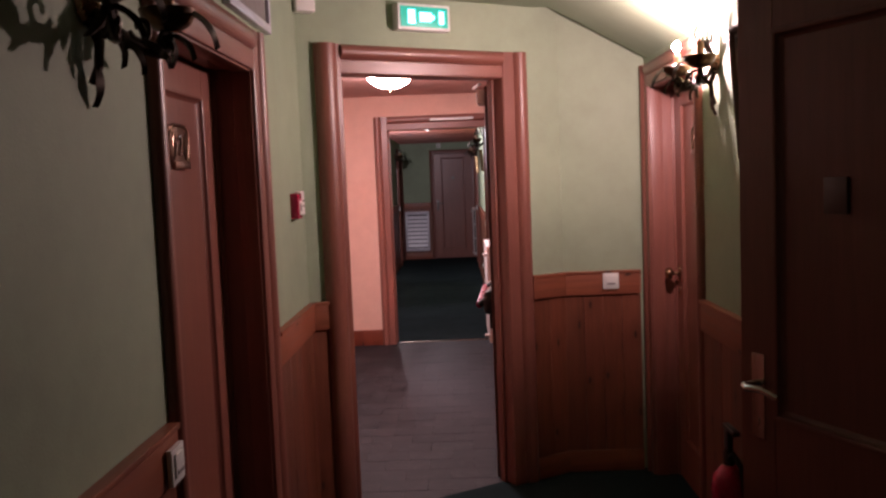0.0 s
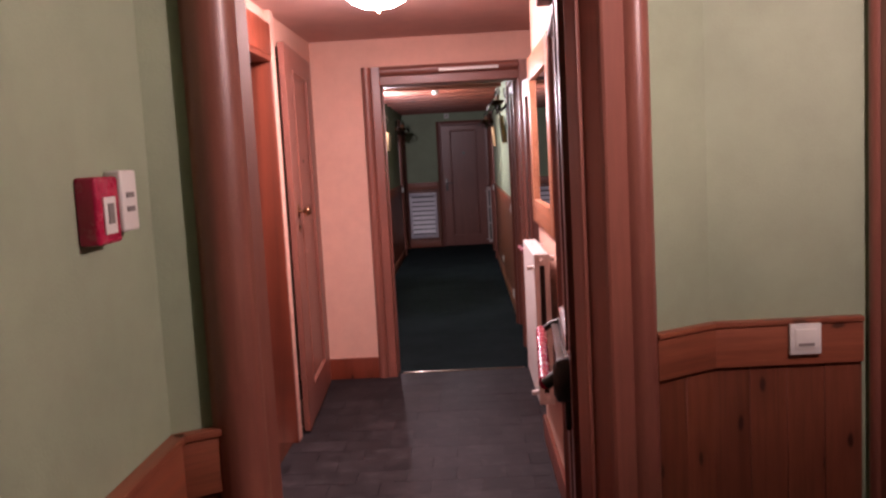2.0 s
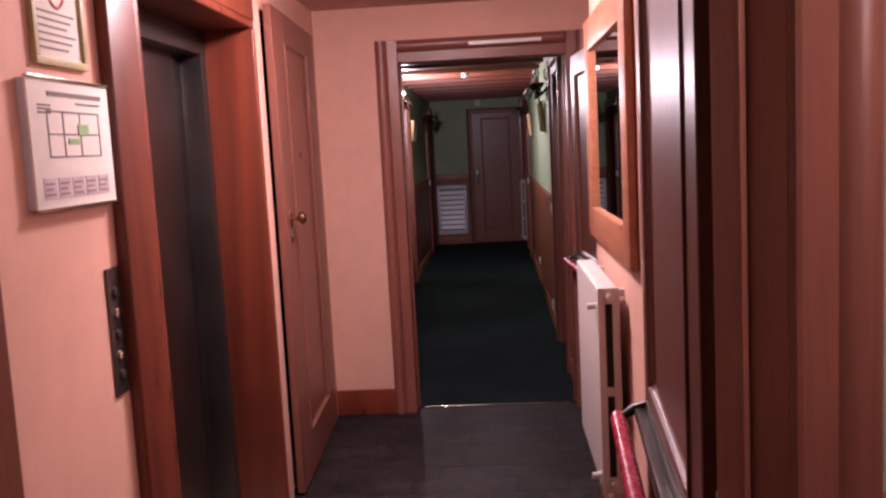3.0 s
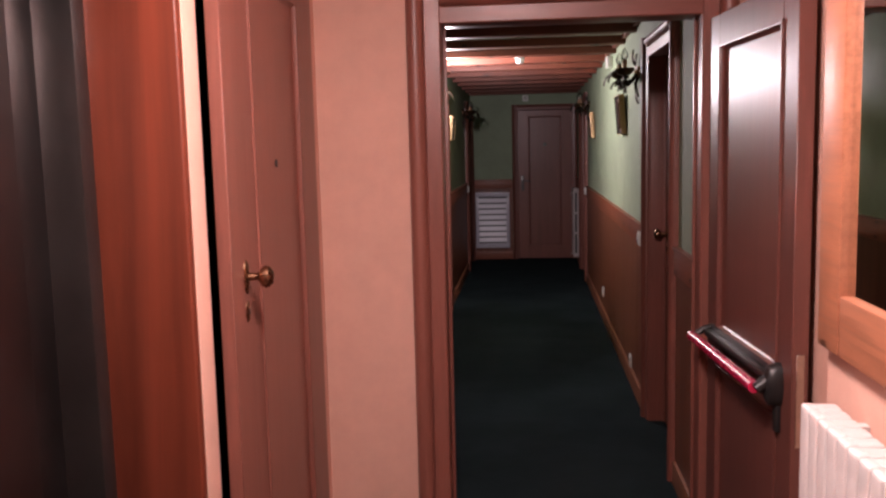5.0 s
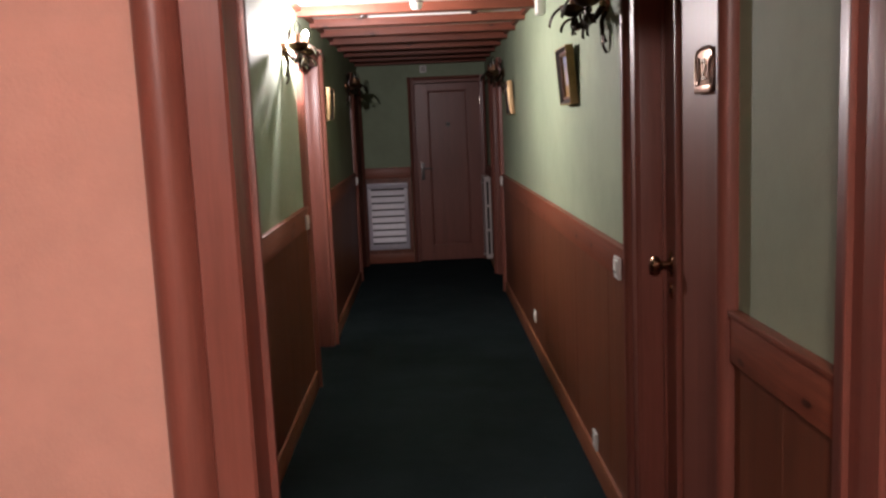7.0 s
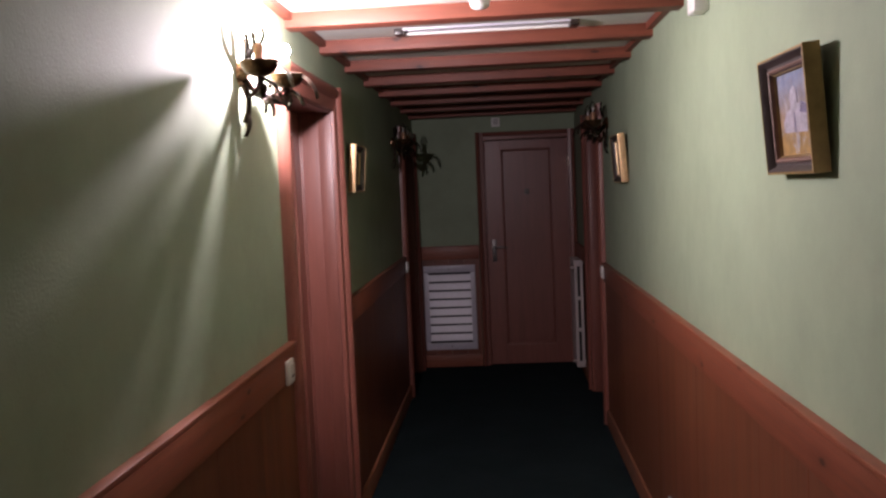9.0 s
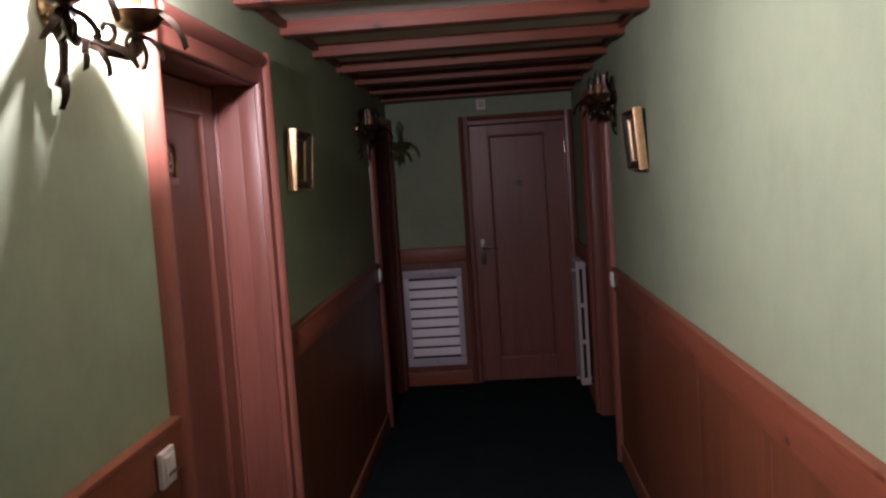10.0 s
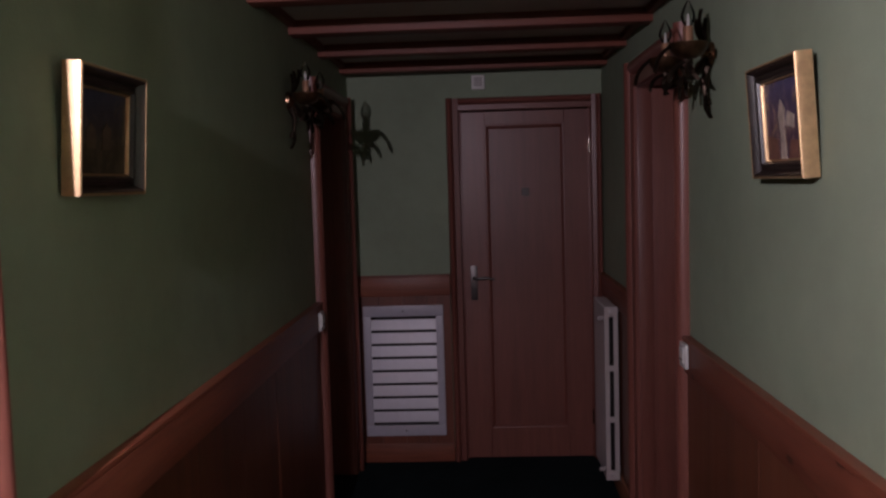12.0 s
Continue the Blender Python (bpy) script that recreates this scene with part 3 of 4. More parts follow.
def room_door(name, m, w, h, depth, label, knob_side=1, lever=0, number=None, cw=0.11, leftw=None, rightw=None, knob_z=1.06, metal=None, plate=(0.0, 1.66), stile=0.125, top=0.09, bottom=0.20, proud=1.0):
    d = thing(name, m, label, "door", kind="structure")
    casing(d, w, h, cw, leftw=leftw, rightw=rightw, proud=proud)
    lining(d, w, h, depth + 0.05)
    body = leaf_parts(d, w - 0.012, h - 0.02, stile=stile, top=top, bottom=bottom, both=False)
    body.location = (-w / 2 + 0.006, depth, 0.014)
    lw = w - 0.012
    kx = lw - 0.06 if knob_side > 0 else 0.06
    knob_set(body, kx, 0, knob_z, lever, metal)
    if number is not None:
        number_plate(body, lw / 2 + plate[0], 0.0105, plate[1], number)
    return d


room_door("door_1", pose(HALL_L, 4.565, 0, 0, 0, FACE_L), 0.90, 1.93, 0.13, "brown panelled room door, closed, with cast number plate", knob_side=-1, number="2", cw=0.13, leftw=0.09, rightw=0.12, plate=(0.085, 1.658), proud=0.68)
room_door("door_2", pose(HALL_R, 6.06, 0, 0, 0, FACE_R), 0.86, 1.96, 0.12, "brown panelled room door beside the slanting wall", knob_side=-1, number="", leftw=0.10, rightw=0.085, knob_z=1.03, plate=(-0.04, 1.665), proud=0.68)
room_door("door_3", left_at(14.79), 0.92, 2.0, 0.15, "brown panelled room door by the lit sconce", knob_side=-1, number="28", leftw=0.095, rightw=0.09, plate=(-0.02, 1.715))
room_door("door_4", left_at(18.44), 0.82, 2.0, 0.20, "brown panelled room door near the end wall", knob_side=-1, number="", rightw=0.10)
room_door("door_5", right_at(11.55), 0.80, 2.02, 0.08, "brown panelled room door, closed, with cast number plate", knob_side=-1, number="2")
room_door("door_6", right_at(17.54), 0.845, 2.02, 0.20, "brown panelled room door past the last picture", knob_side=1, number="")
DE = room_door("door_7", pose(1.33, END, 0), 0.745, 2.03, 0.035, "brown panelled door with lever handle closing the corridor", knob_side=-1, lever=1, cw=0.07, rightw=0.058, metal=STEEL, stile=0.14, top=0.075, bottom=0.17)
part("number_plate", solid([(-0.022, 0.022, 0.0395, 0.0465, 1.54, 1.585)], 0.002), INK, DE, "small dark metal number plate")
for hz in (0.25, 1.82):
    part("hinge", lathe([(0.0, -0.045), (0.006, -0.043), (0.006, 0.043), (0.0, 0.045)], 10, Matrix.Translation((0.366, 0.028, hz))), CHROME, DE)


def open_leaf(name, m, w, h, label, timber=None, top=0.10, rail=0.965):
    """A fire door leaf standing open, with its shown face at y = 0."""
    d = thing(name, m, label, "door", kind="structure")
    body = leaf_parts(d, w, h, 0.045, 0.11, 0.10, 0.2, panels=[(0.2, 0.78), (rail, h - top)], timber=timber)
    body.location = (0, 0, 0.012)
    return d, body


def panic_bar(body, w, z, lock=1):
    """Push bar on the face at y = 0; lock = 1 puts the lock case at the far end of local x."""
    bar = part("panic_bar", rod([(0.03 if lock > 0 else 0.10, -0.066, z - 0.005), (w - 0.10 if lock > 0 else w - 0.03, -0.066, z - 0.005)], 0.018, seg=12), RED, body, "red push bar of an emergency lock")
    part("rail_plate", solid([(0.06, w - 0.10, -0.006, 0.0, z - 0.005, z + 0.045)], 0.002), STEEL, bar)
    part("rail_channel", solid([(0.06, w - 0.10, -0.030, -0.006, z + 0.004, z + 0.026)], 0.004), STEEL, bar)
    for x in (0.05, w - 0.085):
        part("bracket", rod([(x, 0.0, z + 0.03), (x, -0.03, z + 0.022), (x, -0.066, z - 0.006)], 0.019 if x > 0.1 else 0.012, seg=10, taper=0.9), BLACK, bar)
    # rounded lock housing, narrow below, with its cover cap
    cx = w - 0.085
    part("lock_case", lathe([(0.0, -0.045), (0.022, -0.044), (0.033, -0.034), (0.037, -0.012), (0.037, 0.0)], 18, Matrix.Translation((cx, 0.0, z + 0.005)) @ Matrix.Rotation(radians(90), 4, "X") @ Matrix.Scale(-1, 4, (0, 0, 1)) @ Matrix.Diagonal((0.85, 1.75, 1.0, 1.0))), BLACK, bar)
    part("lock_tail", solid([(cx - 0.014, cx + 0.016, -0.016, 0.0, z - 0.13, z - 0.05)], 0.006, 2), BLACK, bar)
    return bar


def hinge(d, x, y, z):
    part("hinge", lathe([(0.0, -0.05), (0.007, -0.048), (0.007, 0.048), (0.0, 0.05)], 10, Matrix.Translation((x, y, z))), CHROME, d)


# first doorway: frame in the slanting wall, leaf folded into the lobby
d1m = DM @ pose((D1A + D1B) / 2, 0, 0)
frame1 = thing("door_8", d1m, "brown moulded door frame in the slanting wall", "door frame", kind="structure")
casing(frame1, D1B - D1A, D1H, 0.125, rightw=0.142, column=True)
lining(frame1, D1B - D1A, D1H, 0.12)
leaf1, body1 = open_leaf("door_9", pose(1.637, 7.385, 0, 0, 0, -94.1), 0.84, 1.99, "brown fire door standing open against the lobby wall", FIREWOOD)
panic_bar(body1, 0.84, 0.885, 1)
for hz in (0.25, 1.0, 1.78):
    hinge(leaf1, 0.846, 0.024, hz)
closer = part("door_closer", solid([(0.50, 0.72, -0.045, 0.0, 1.915, 1.985)], 0.008, 3), WHITE_PLASTIC, body1, "white enamelled door closer")
part("closer_arm", rod([(0.56, -0.024, 1.990), (0.66, -0.060, 1.996), (0.83, -0.020, 2.000)], 0.008), WHITE_PLASTIC, closer)

# second doorway and its leaf folded into the recess
frame2 = thing("door_10", pose((D2A + D2B) / 2, CROSS, 0), "brown moulded door frame between lobby and corridor", "door frame", kind="structure")
casing(frame2, D2B - D2A, D2H, 0.125)
lining(frame2, D2B - D2A, D2H, 0.14)
part("sign_strip", solid([(-0.065, 0.335, -0.050, -0.036, D2H + 0.074, D2H + 0.094)], 0.002), WHITE_PLASTIC, frame2, "thin white strip on the head")
_, body2 = open_leaf("door_11", pose(1.742, 10.275, 0, 0, 0, -85.7), 0.81, 1.98, "brown fire door standing open in its recess", FIREWOOD, rail=0.905)
panic_bar(body2, 0.81, 0.87, 1)
part("lock_plate", solid([(0.81, 0.8125, 0.012, 0.034, 0.72, 0.98)], 0.0008, 1), CHROME, body2)
part("threshold_strip", solid([(-0.43, 0.43, 0.064, 0.078, 0.0, 0.0135)], 0.002), CHROME, frame2)

# half-open door in the hall
frame3 = thing("door_12", pose(HALL_R, 3.78, 0, 0, 0, FACE_R), "brown moulded door frame with its leaf ajar", "door frame", kind="structure")
casing(frame3, 0.78, 2.0, 0.10)
lining(frame3, 0.78, 2.0, 0.2)
_, body3 = open_leaf("door_13", pose(2.085, 4.19, 0, 0, 0, -67.0), 0.76, 1.98, "dark brown panelled door standing ajar into the hall", top=0.145)
knob_set(body3, 0.06, 0, 1.04, 1, CHROME)
part("room_sign", solid([(0.25, 0.31, 0.004, 0.0105, 1.435, 1.51)], 0.001), STEEL, body3)
# added sheet, coloured near-black in place of the room's shade
structure("dark_sheet_behind_leaf", solid([(2.72, 2.76, 3.2, 4.4, 0, 2.2)]), DARK, "near-black sheet standing in for the unlit room behind the door ajar", "wall")

# ---- ceiling beams ----
bm_me = None
for i in range(14):
    y = 10.68 + 0.627 * i
    if y > 18.9:
        break
    bm = solid([(COR_L - 0.02, COR_R + 0.02, 0.0, 0.10, 2.233, COR_TOP + 0.03)], 0.006, 2) if bm_me is None else None
    if bm_me is None:
        bm_me = mesh_of(bm, "ceiling_beam", BEAMWOOD)
    b = tagged(new("ceiling_beam", bm_me), "red-brown stained timber beam across the corridor ceiling", "beam", "corridor beams", "structure")
    b.location = (0, y, 0)
for x0, nm in ((COR_L, "trim_left"), (COR_R - 0.03, "trim_right")):
    structure(nm, solid([(x0, x0 + 0.03, COR0, END - 0.06, COR_TOP - 0.028, COR_TOP + 0.01)], 0.003), BEAMWOOD, "stained timber strip along the corridor ceiling", "trim")
structure("wall_plate", solid([(COR_L, COR_R, END - 0.05, END, 2.25, COR_TOP)], 0.004), BEAMWOOD, "timber plate where the ceiling meets the end wall", "beam")


# ---- fittings ----
def spiral(cx, cy, cz, r0, r1, a0, a1, along=(1, 0), n=16):
    """A scroll in the plane of a horizontal direction and z."""
    out = []
    for i in range(n + 1):
        t = i / n
        a, r = radians(a0 + (a1 - a0) * t), r0 + (r1 - r0) * t
        out.append((cx + along[0] * r * math.cos(a), cy + along[1] * r * math.cos(a), cz + r * math.sin(a)))
    return out


def leaf_blade(bm, base, tip, width, bulge):
    """A bent pointed iron leaf with a raised rib."""
    a, b = Vector(base), Vector(tip)
    d = b - a
    side = d.cross(Vector((0, -1, 0.2))).normalized()
    out = side.cross(d).normalized()
    n, rows = 6, []
    for i in range(n + 1):
        t = i / n
        w = width * math.sin(math.pi * min(0.98, t * 0.85 + 0.12)) * (1 + 0.25 * (i % 2))
        c = a + d * t + out * bulge * math.sin(math.pi * t)
        rows.append([bm.verts.new(c - side * w), bm.verts.new(c + out * 0.008), bm.verts.new(c + side * w), bm.verts.new(c - out * 0.004)])
    for p, q in zip(rows, rows[1:]):
        for k in range(4):
            bm.faces.new((p[k], p[(k + 1) % 4], q[(k + 1) % 4], q[k]))
    bm.faces.new(rows[0][::-1])
    bm.faces.new(rows[-1])


CUP = plain("bronze_cup", (0.125, 0.068, 0.036), 0.34, 0.9, spot=0.5)


def sconce(m, label, lit=0, glow_mat=None):
    """Two-candle wrought iron wall light with leaves; local origin at its back plate."""
    s = thing("wall_sconce", m, label, "wall lamp", "wall sconces")
    def leaf(base, tip, width, bulge):
        one = bmesh.new()
        leaf_blade(one, base, tip, width, bulge)
        part("iron_leaf", one, IRON, s)

    bm = bmesh.new()
    leaf_blade(bm, (0, -0.004, -0.06), (0.005, -0.018, 0.085), 0.026, 0.012)
    leaf((0.012, -0.02, 0.01), (0.038, -0.040, 0.105), 0.015, 0.01)
    leaf((-0.012, -0.02, 0.01), (-0.038, -0.036, 0.090), 0.015, 0.01)
    part("back_plate", bm, IRON, s)
    part("boss", lathe([(0.036, 0.0), (0.034, 0.012), (0.022, 0.022), (0.012, 0.030), (0.0, 0.032)], 16, Matrix.Translation((0, -0.002, -0.02)) @ Matrix.Rotation(radians(90), 4, "X")), BRASS, s)
    bm = rod([(0, -0.012, -0.05), (0.002, -0.026, -0.09), (0.0, -0.022, -0.135), (-0.004, -0.010, -0.165)], 0.011, taper=0.7)
    leaf_blade(bm, (0, -0.018, -0.13), (0.006, -0.006, -0.205), 0.018, 0.010)
    part("drop", bm, IRON, s)
    for sx in (-1, 1):
        px, py = 0.150 * sx, (-0.105 if not lit else -0.108 if lit == sx else -0.104)
        path = [(0, -0.02, -0.03), (0.018 * sx, -0.050, -0.075), (0.055 * sx, -0.078, -0.095), (0.125 * sx, -0.104, -0.100), (px, py, -0.067), (px, py, -0.048)]
        pts = []
        for i in range(len(path) - 1):
            for k in range(4):
                pts.append(tuple(Vector(path[i]).lerp(Vector(path[i + 1]), k / 4)))
        pts.append(path[-1])
        sm = [pts[0]] + [tuple((Vector(pts[i - 1]) + 2 * Vector(pts[i]) + Vector(pts[i + 1])) / 4) for i in range(1, len(pts) - 1)] + [pts[-1]]
        part("arm", rod(sm, 0.0105), IRON, s)
        bm = rod(spiral(0.066 * sx, -0.08, -0.055, 0.030, 0.006, 200, 560, (0.8 * sx, -0.5)), 0.006)
        part("scroll", rod(spiral(0.130 * sx, -0.108, -0.080, 0.026, 0.006, 90, 460, (0.7 * sx, -0.6)), 0.0055), IRON, s)
        leaf((0.07 * sx, -0.08, -0.08), (0.115 * sx, -0.115, -0.125), 0.015, 0.012)
        leaf((0.03 * sx, -0.06, -0.085), (0.05 * sx, -0.085, -0.145), 0.013, 0.012)
        leaf((px, py - 0.044, -0.014), (px + 0.006 * sx, py - 0.092, -0.088), 0.024, 0.012)
        for ang, ln in ((20, 0.075), (140, 0.06), (255, 0.07)):
            dx, dy = math.cos(radians(ang)), math.sin(radians(ang))
            leaf((px + 0.008 * dx * sx, py + 0.008 * dy, -0.058), (px + ln * 0.75 * dx * sx, py + ln * 0.75 * dy, -0.058 - ln * 0.75), 0.011, 0.010)
        part("scroll", bm, IRON, s)
        part("drip_pan", lathe([(0.0, -0.030), (0.020, -0.028), (0.040, -0.018), (0.051, -0.002), (0.0555, 0.013), (0.0525, 0.0145), (0.046, 0.002), (0.034, -0.012), (0.012, -0.020), (0.0, -0.020)], 22, Matrix.Translation((px, py, -0.022))), CUP, s, "dark bronze drip cup")
        part("candle", lathe([(0.0, -0.042), (0.0135, -0.042), (0.0135, 0.032), (0.012, 0.035), (0.0, 0.035)], 16, Matrix.Translation((px, py, 0.003))), CANDLE, s)
        shape = [(0.0, 0.0), (0.009, 0.001), (0.015, 0.010), (0.0205, 0.025), (0.0190, 0.038), (0.011, 0.056), (0.003, 0.070), (0.0, 0.072)]
        if lit == sx:
            shape = [(0.0, 0.0), (0.0050, 0.0), (0.0060, 0.006), (0.0110, 0.012), (0.0130, 0.020), (0.0110, 0.029), (0.0050, 0.037), (0.0, 0.039)]
        if lit != sx:
            part("bulb_stem", lathe([(0.0, 0.0), (0.0045, 0.001), (0.003, 0.022), (0.001, 0.034), (0.0, 0.035)], 8, Matrix.Translation((px, py, 0.038))), WHITE_PLASTIC, s)
        part("bulb", lathe(shape, 14, Matrix.Translation((px, py, 0.037 + (0.008 if lit == sx else 0.0)))), (glow_mat or BULB_LIT) if lit == sx else GLASS, s, "lit candle bulb" if lit == sx else "clear unlit candle bulb")
    return s


UNLIT = "wrought iron two-candle wall sconce, unlit"
LIT = "wrought iron two-candle wall sconce with one bulb lit"
sconce(pose(HALL_L, 3.72, 1.91, 0, 0, FACE_L), UNLIT)
sconce(pose(HALL_R, 5.345, 1.945, 0, 0, FACE_R), LIT, -1, BULB_DIM)
sconce(pose(COR_L, 13.83, 2.01, 0, 0, FACE_L), LIT, 1)
sconce(pose(COR_L, 17.50, 1.985, 0, 0, FACE_L), UNLIT)
sconce(pose(COR_R, 12.42, 2.0, 0, 0, FACE_R), UNLIT)
sconce(pose(COR_R, 16.70, 2.0, 0, 0, FACE_R), UNLIT)


def picture(m, w, h, label, art, rim=GOLD, tilt=4.0, body=FRAME_DARK, inner=None, slip=None, scenery=()):
    """Framed canvas: gilt side, dark hollow, inner moulding and slip; local origin at its centre on the wall."""
    p = thing("framed_picture", m @ pose(0, -0.004 - 0.5 * h * math.sin(radians(tilt)), 0, tilt, 0, 0), label, "picture", "corridor pictures")
    outer = [(0.004, 0.001), (0.004, 0.0335), (0.008, 0.035), (0.011, 0.032), (0.015, 0.022), (0.020, 0.017), (0.026, 0.017), (0.026, 0.001)]
    lip = [(0.000, 0.000), (0.000, 0.0325), (0.002, 0.0355), (0.0055, 0.036), (0.0055, 0.0325), (0.004, 0.031), (0.004, 0.000)]
    step = [(0.026, 0.001), (0.026, 0.0195), (0.029, 0.022), (0.033, 0.021), (0.037, 0.014), (0.037, 0.001)]
    bead = [(0.037, 0.001), (0.037, 0.0125), (0.039, 0.0135), (0.0415, 0.009), (0.0415, 0.001)]

    def sides(name, prof, mat):
        # four mitred lengths round the picture
        for ox, oz, ux, uz, ln in ((-w / 2, 0, 1, 0, h), (w / 2, 0, -1, 0, h), (0, -h / 2, 0, 1, w), (0, h / 2, 0, -1, w)):
            bm = bmesh.new()
            ends = []
            for e in (-1, 1):
                ends.append([bm.verts.new((ox + ux * u + (0 if ux else e * (ln / 2 - u)), -v, oz + uz * u + (e * (ln / 2 - u) if ux else 0))) for u, v in prof])
            n = len(prof)
            for k in range(n):
                bm.faces.new((ends[0][k], ends[0][(k + 1) % n], ends[1][(k + 1) % n], ends[1][k]))
            bm.faces.new(ends[0][::-1])
            bm.faces.new(ends[1])
            part(name, bm, mat, p)

    sides("gilt_edge", lip, rim)
    sides("frame_side", outer, body)
    sides("inner_moulding", step, inner or body)
    sides("slip", bead, slip or rim)
    c = part("canvas", solid([(-w / 2 + 0.037, w / 2 - 0.037, -0.006, 0.0, -h / 2 + 0.037, h / 2 - 0.037)]), art, p)
    for name, mat, outline in scenery:
        bm = bmesh.new()
        f = bm.faces.new([bm.verts.new((x, -0.0062, z)) for x, z in outline])
        top = bmesh.ops.extrude_face_region(bm, geom=[f])["geom"]
        bmesh.ops.translate(bm, vec=(0, -0.0012, 0), verts=[g for g in top if isinstance(g, bmesh.types.BMVert)])
        part(name, bm, mat, c)
    return p


ART1 = canvas("painting_field", (0.22, 0.27, 0.46), (0.40, 0.25, 0.08), (0.42, 0.40, 0.45))
ART2 = canvas("painting_shapes", (0.10, 0.09, 0.20), (0.10, 0.05, 0.10), (0.40, 0.27, 0.20))
ART3 = canvas("painting_dusk", (0.05, 0.06, 0.12), (0.05, 0.04, 0.02), (0.12, 0.09, 0.06))
WALNUT = wood("walnut_frame", (0.11, 0.055, 0.03), rough=0.35, axis="x", contrast=0.3)
MAUVE = plain("mauve_wood", (0.20, 0.11, 0.085), 0.4, spot=0.25)
NAVY = plain("blue_black_lacquer", (0.075, 0.058, 0.055), 0.35)
TAN_SIDE = plain("tan_gilt", (0.36, 0.235, 0.085), 0.5, 0.15, spot=0.25)
LILAC_WALL = plain("lilac_oil_paint", (0.42, 0.38, 0.46), 0.5, spot=0.4, scale=60.0)
SLATE_PAINT = plain("slate_oil_paint", (0.20, 0.17, 0.30), 0.5, spot=0.4, scale=60.0)
PALE_PAINT = plain("pale_oil_paint", (0.52, 0.42, 0.34), 0.5, spot=0.4, scale=50.0)
EARTH_PAINT = plain("earth_oil_paint", (0.22, 0.10, 0.07), 0.5, spot=0.4, scale=50.0)
DIM_PAINT = plain("dim_oil_paint", (0.13, 0.09, 0.06), 0.5, spot=0.4, scale=50.0)
CHURCH = [("painted_nave", LILAC_WALL, [(-0.085, -0.040), (0.060, -0.044), (0.066, 0.012), (0.010, 0.022), (-0.060, 0.006), (-0.088, -0.016)]),
          ("painted_tower", LILAC_WALL, [(-0.035, 0.008), (0.012, 0.016), (0.008, 0.052), (-0.010, 0.060), (-0.030, 0.050)]),
          ("painted_roof", SLATE_PAINT, [(0.020, 0.002), (0.064, -0.006), (0.068, 0.014), (0.034, 0.024)]),
          ("painted_porch", SLATE_PAINT, [(-0.020, -0.042), (-0.004, -0.043), (-0.006, 0.000), (-0.016, 0.002)])]
SHAPES = [("painted_column", PALE_PAINT, [(-0.035, -0.085), (0.000, -0.088), (-0.008, -0.020), (0.004, 0.022), (-0.022, 0.045), (-0.042, 0.010), (-0.030, -0.030)]),
          ("painted_cloth", PALE_PAINT, [(0.000, -0.012), (0.050, -0.020), (0.062, 0.006), (0.020, 0.018)]),
          ("painted_ground", EARTH_PAINT, [(-0.120, -0.088), (-0.045, -0.088), (-0.050, -0.040), (-0.118, -0.030)]),
          ("painted_ground", EARTH_PAINT, [(0.010, -0.088), (0.118, -0.088), (0.112, -0.050), (0.030, -0.045)])]
HAMLET = [("painted_house", DIM_PAINT, [(-0.070, -0.030), (-0.030, -0.032), (-0.030, 0.004), (-0.050, 0.016), (-0.070, 0.004)]),
          ("painted_house", DIM_PAINT, [(0.000, -0.034), (0.040, -0.030), (0.040, 0.006), (0.018, 0.020), (0.000, 0.004)])]
picture(pose(COR_R, 13.222, 1.758, 0, 0, FACE_R), 0.31, 0.265, "small landscape painting in a walnut and gilt frame", ART1, TAN_SIDE, 4.5, NAVY, MAUVE, OLDGOLD, CHURCH)
picture(pose(COR_R, 16.03, 1.745, 0, 0, FACE_R), 0.33, 0.255, "small dark painting in a black and gilt frame", ART2, scenery=SHAPES)
picture(pose(COR_L, 15.75, 1.745, 0, 0, FACE_L), 0.305, 0.24, "small dusky painting in a black and gilt frame", ART3, scenery=HAMLET)
picture(pose(HALL_R, 4.835, 1.785, 0, 0, FACE_R), 0.34, 0.42, "dim painting in a dark walnut frame", ART3, WALNUT, body=WALNUT)


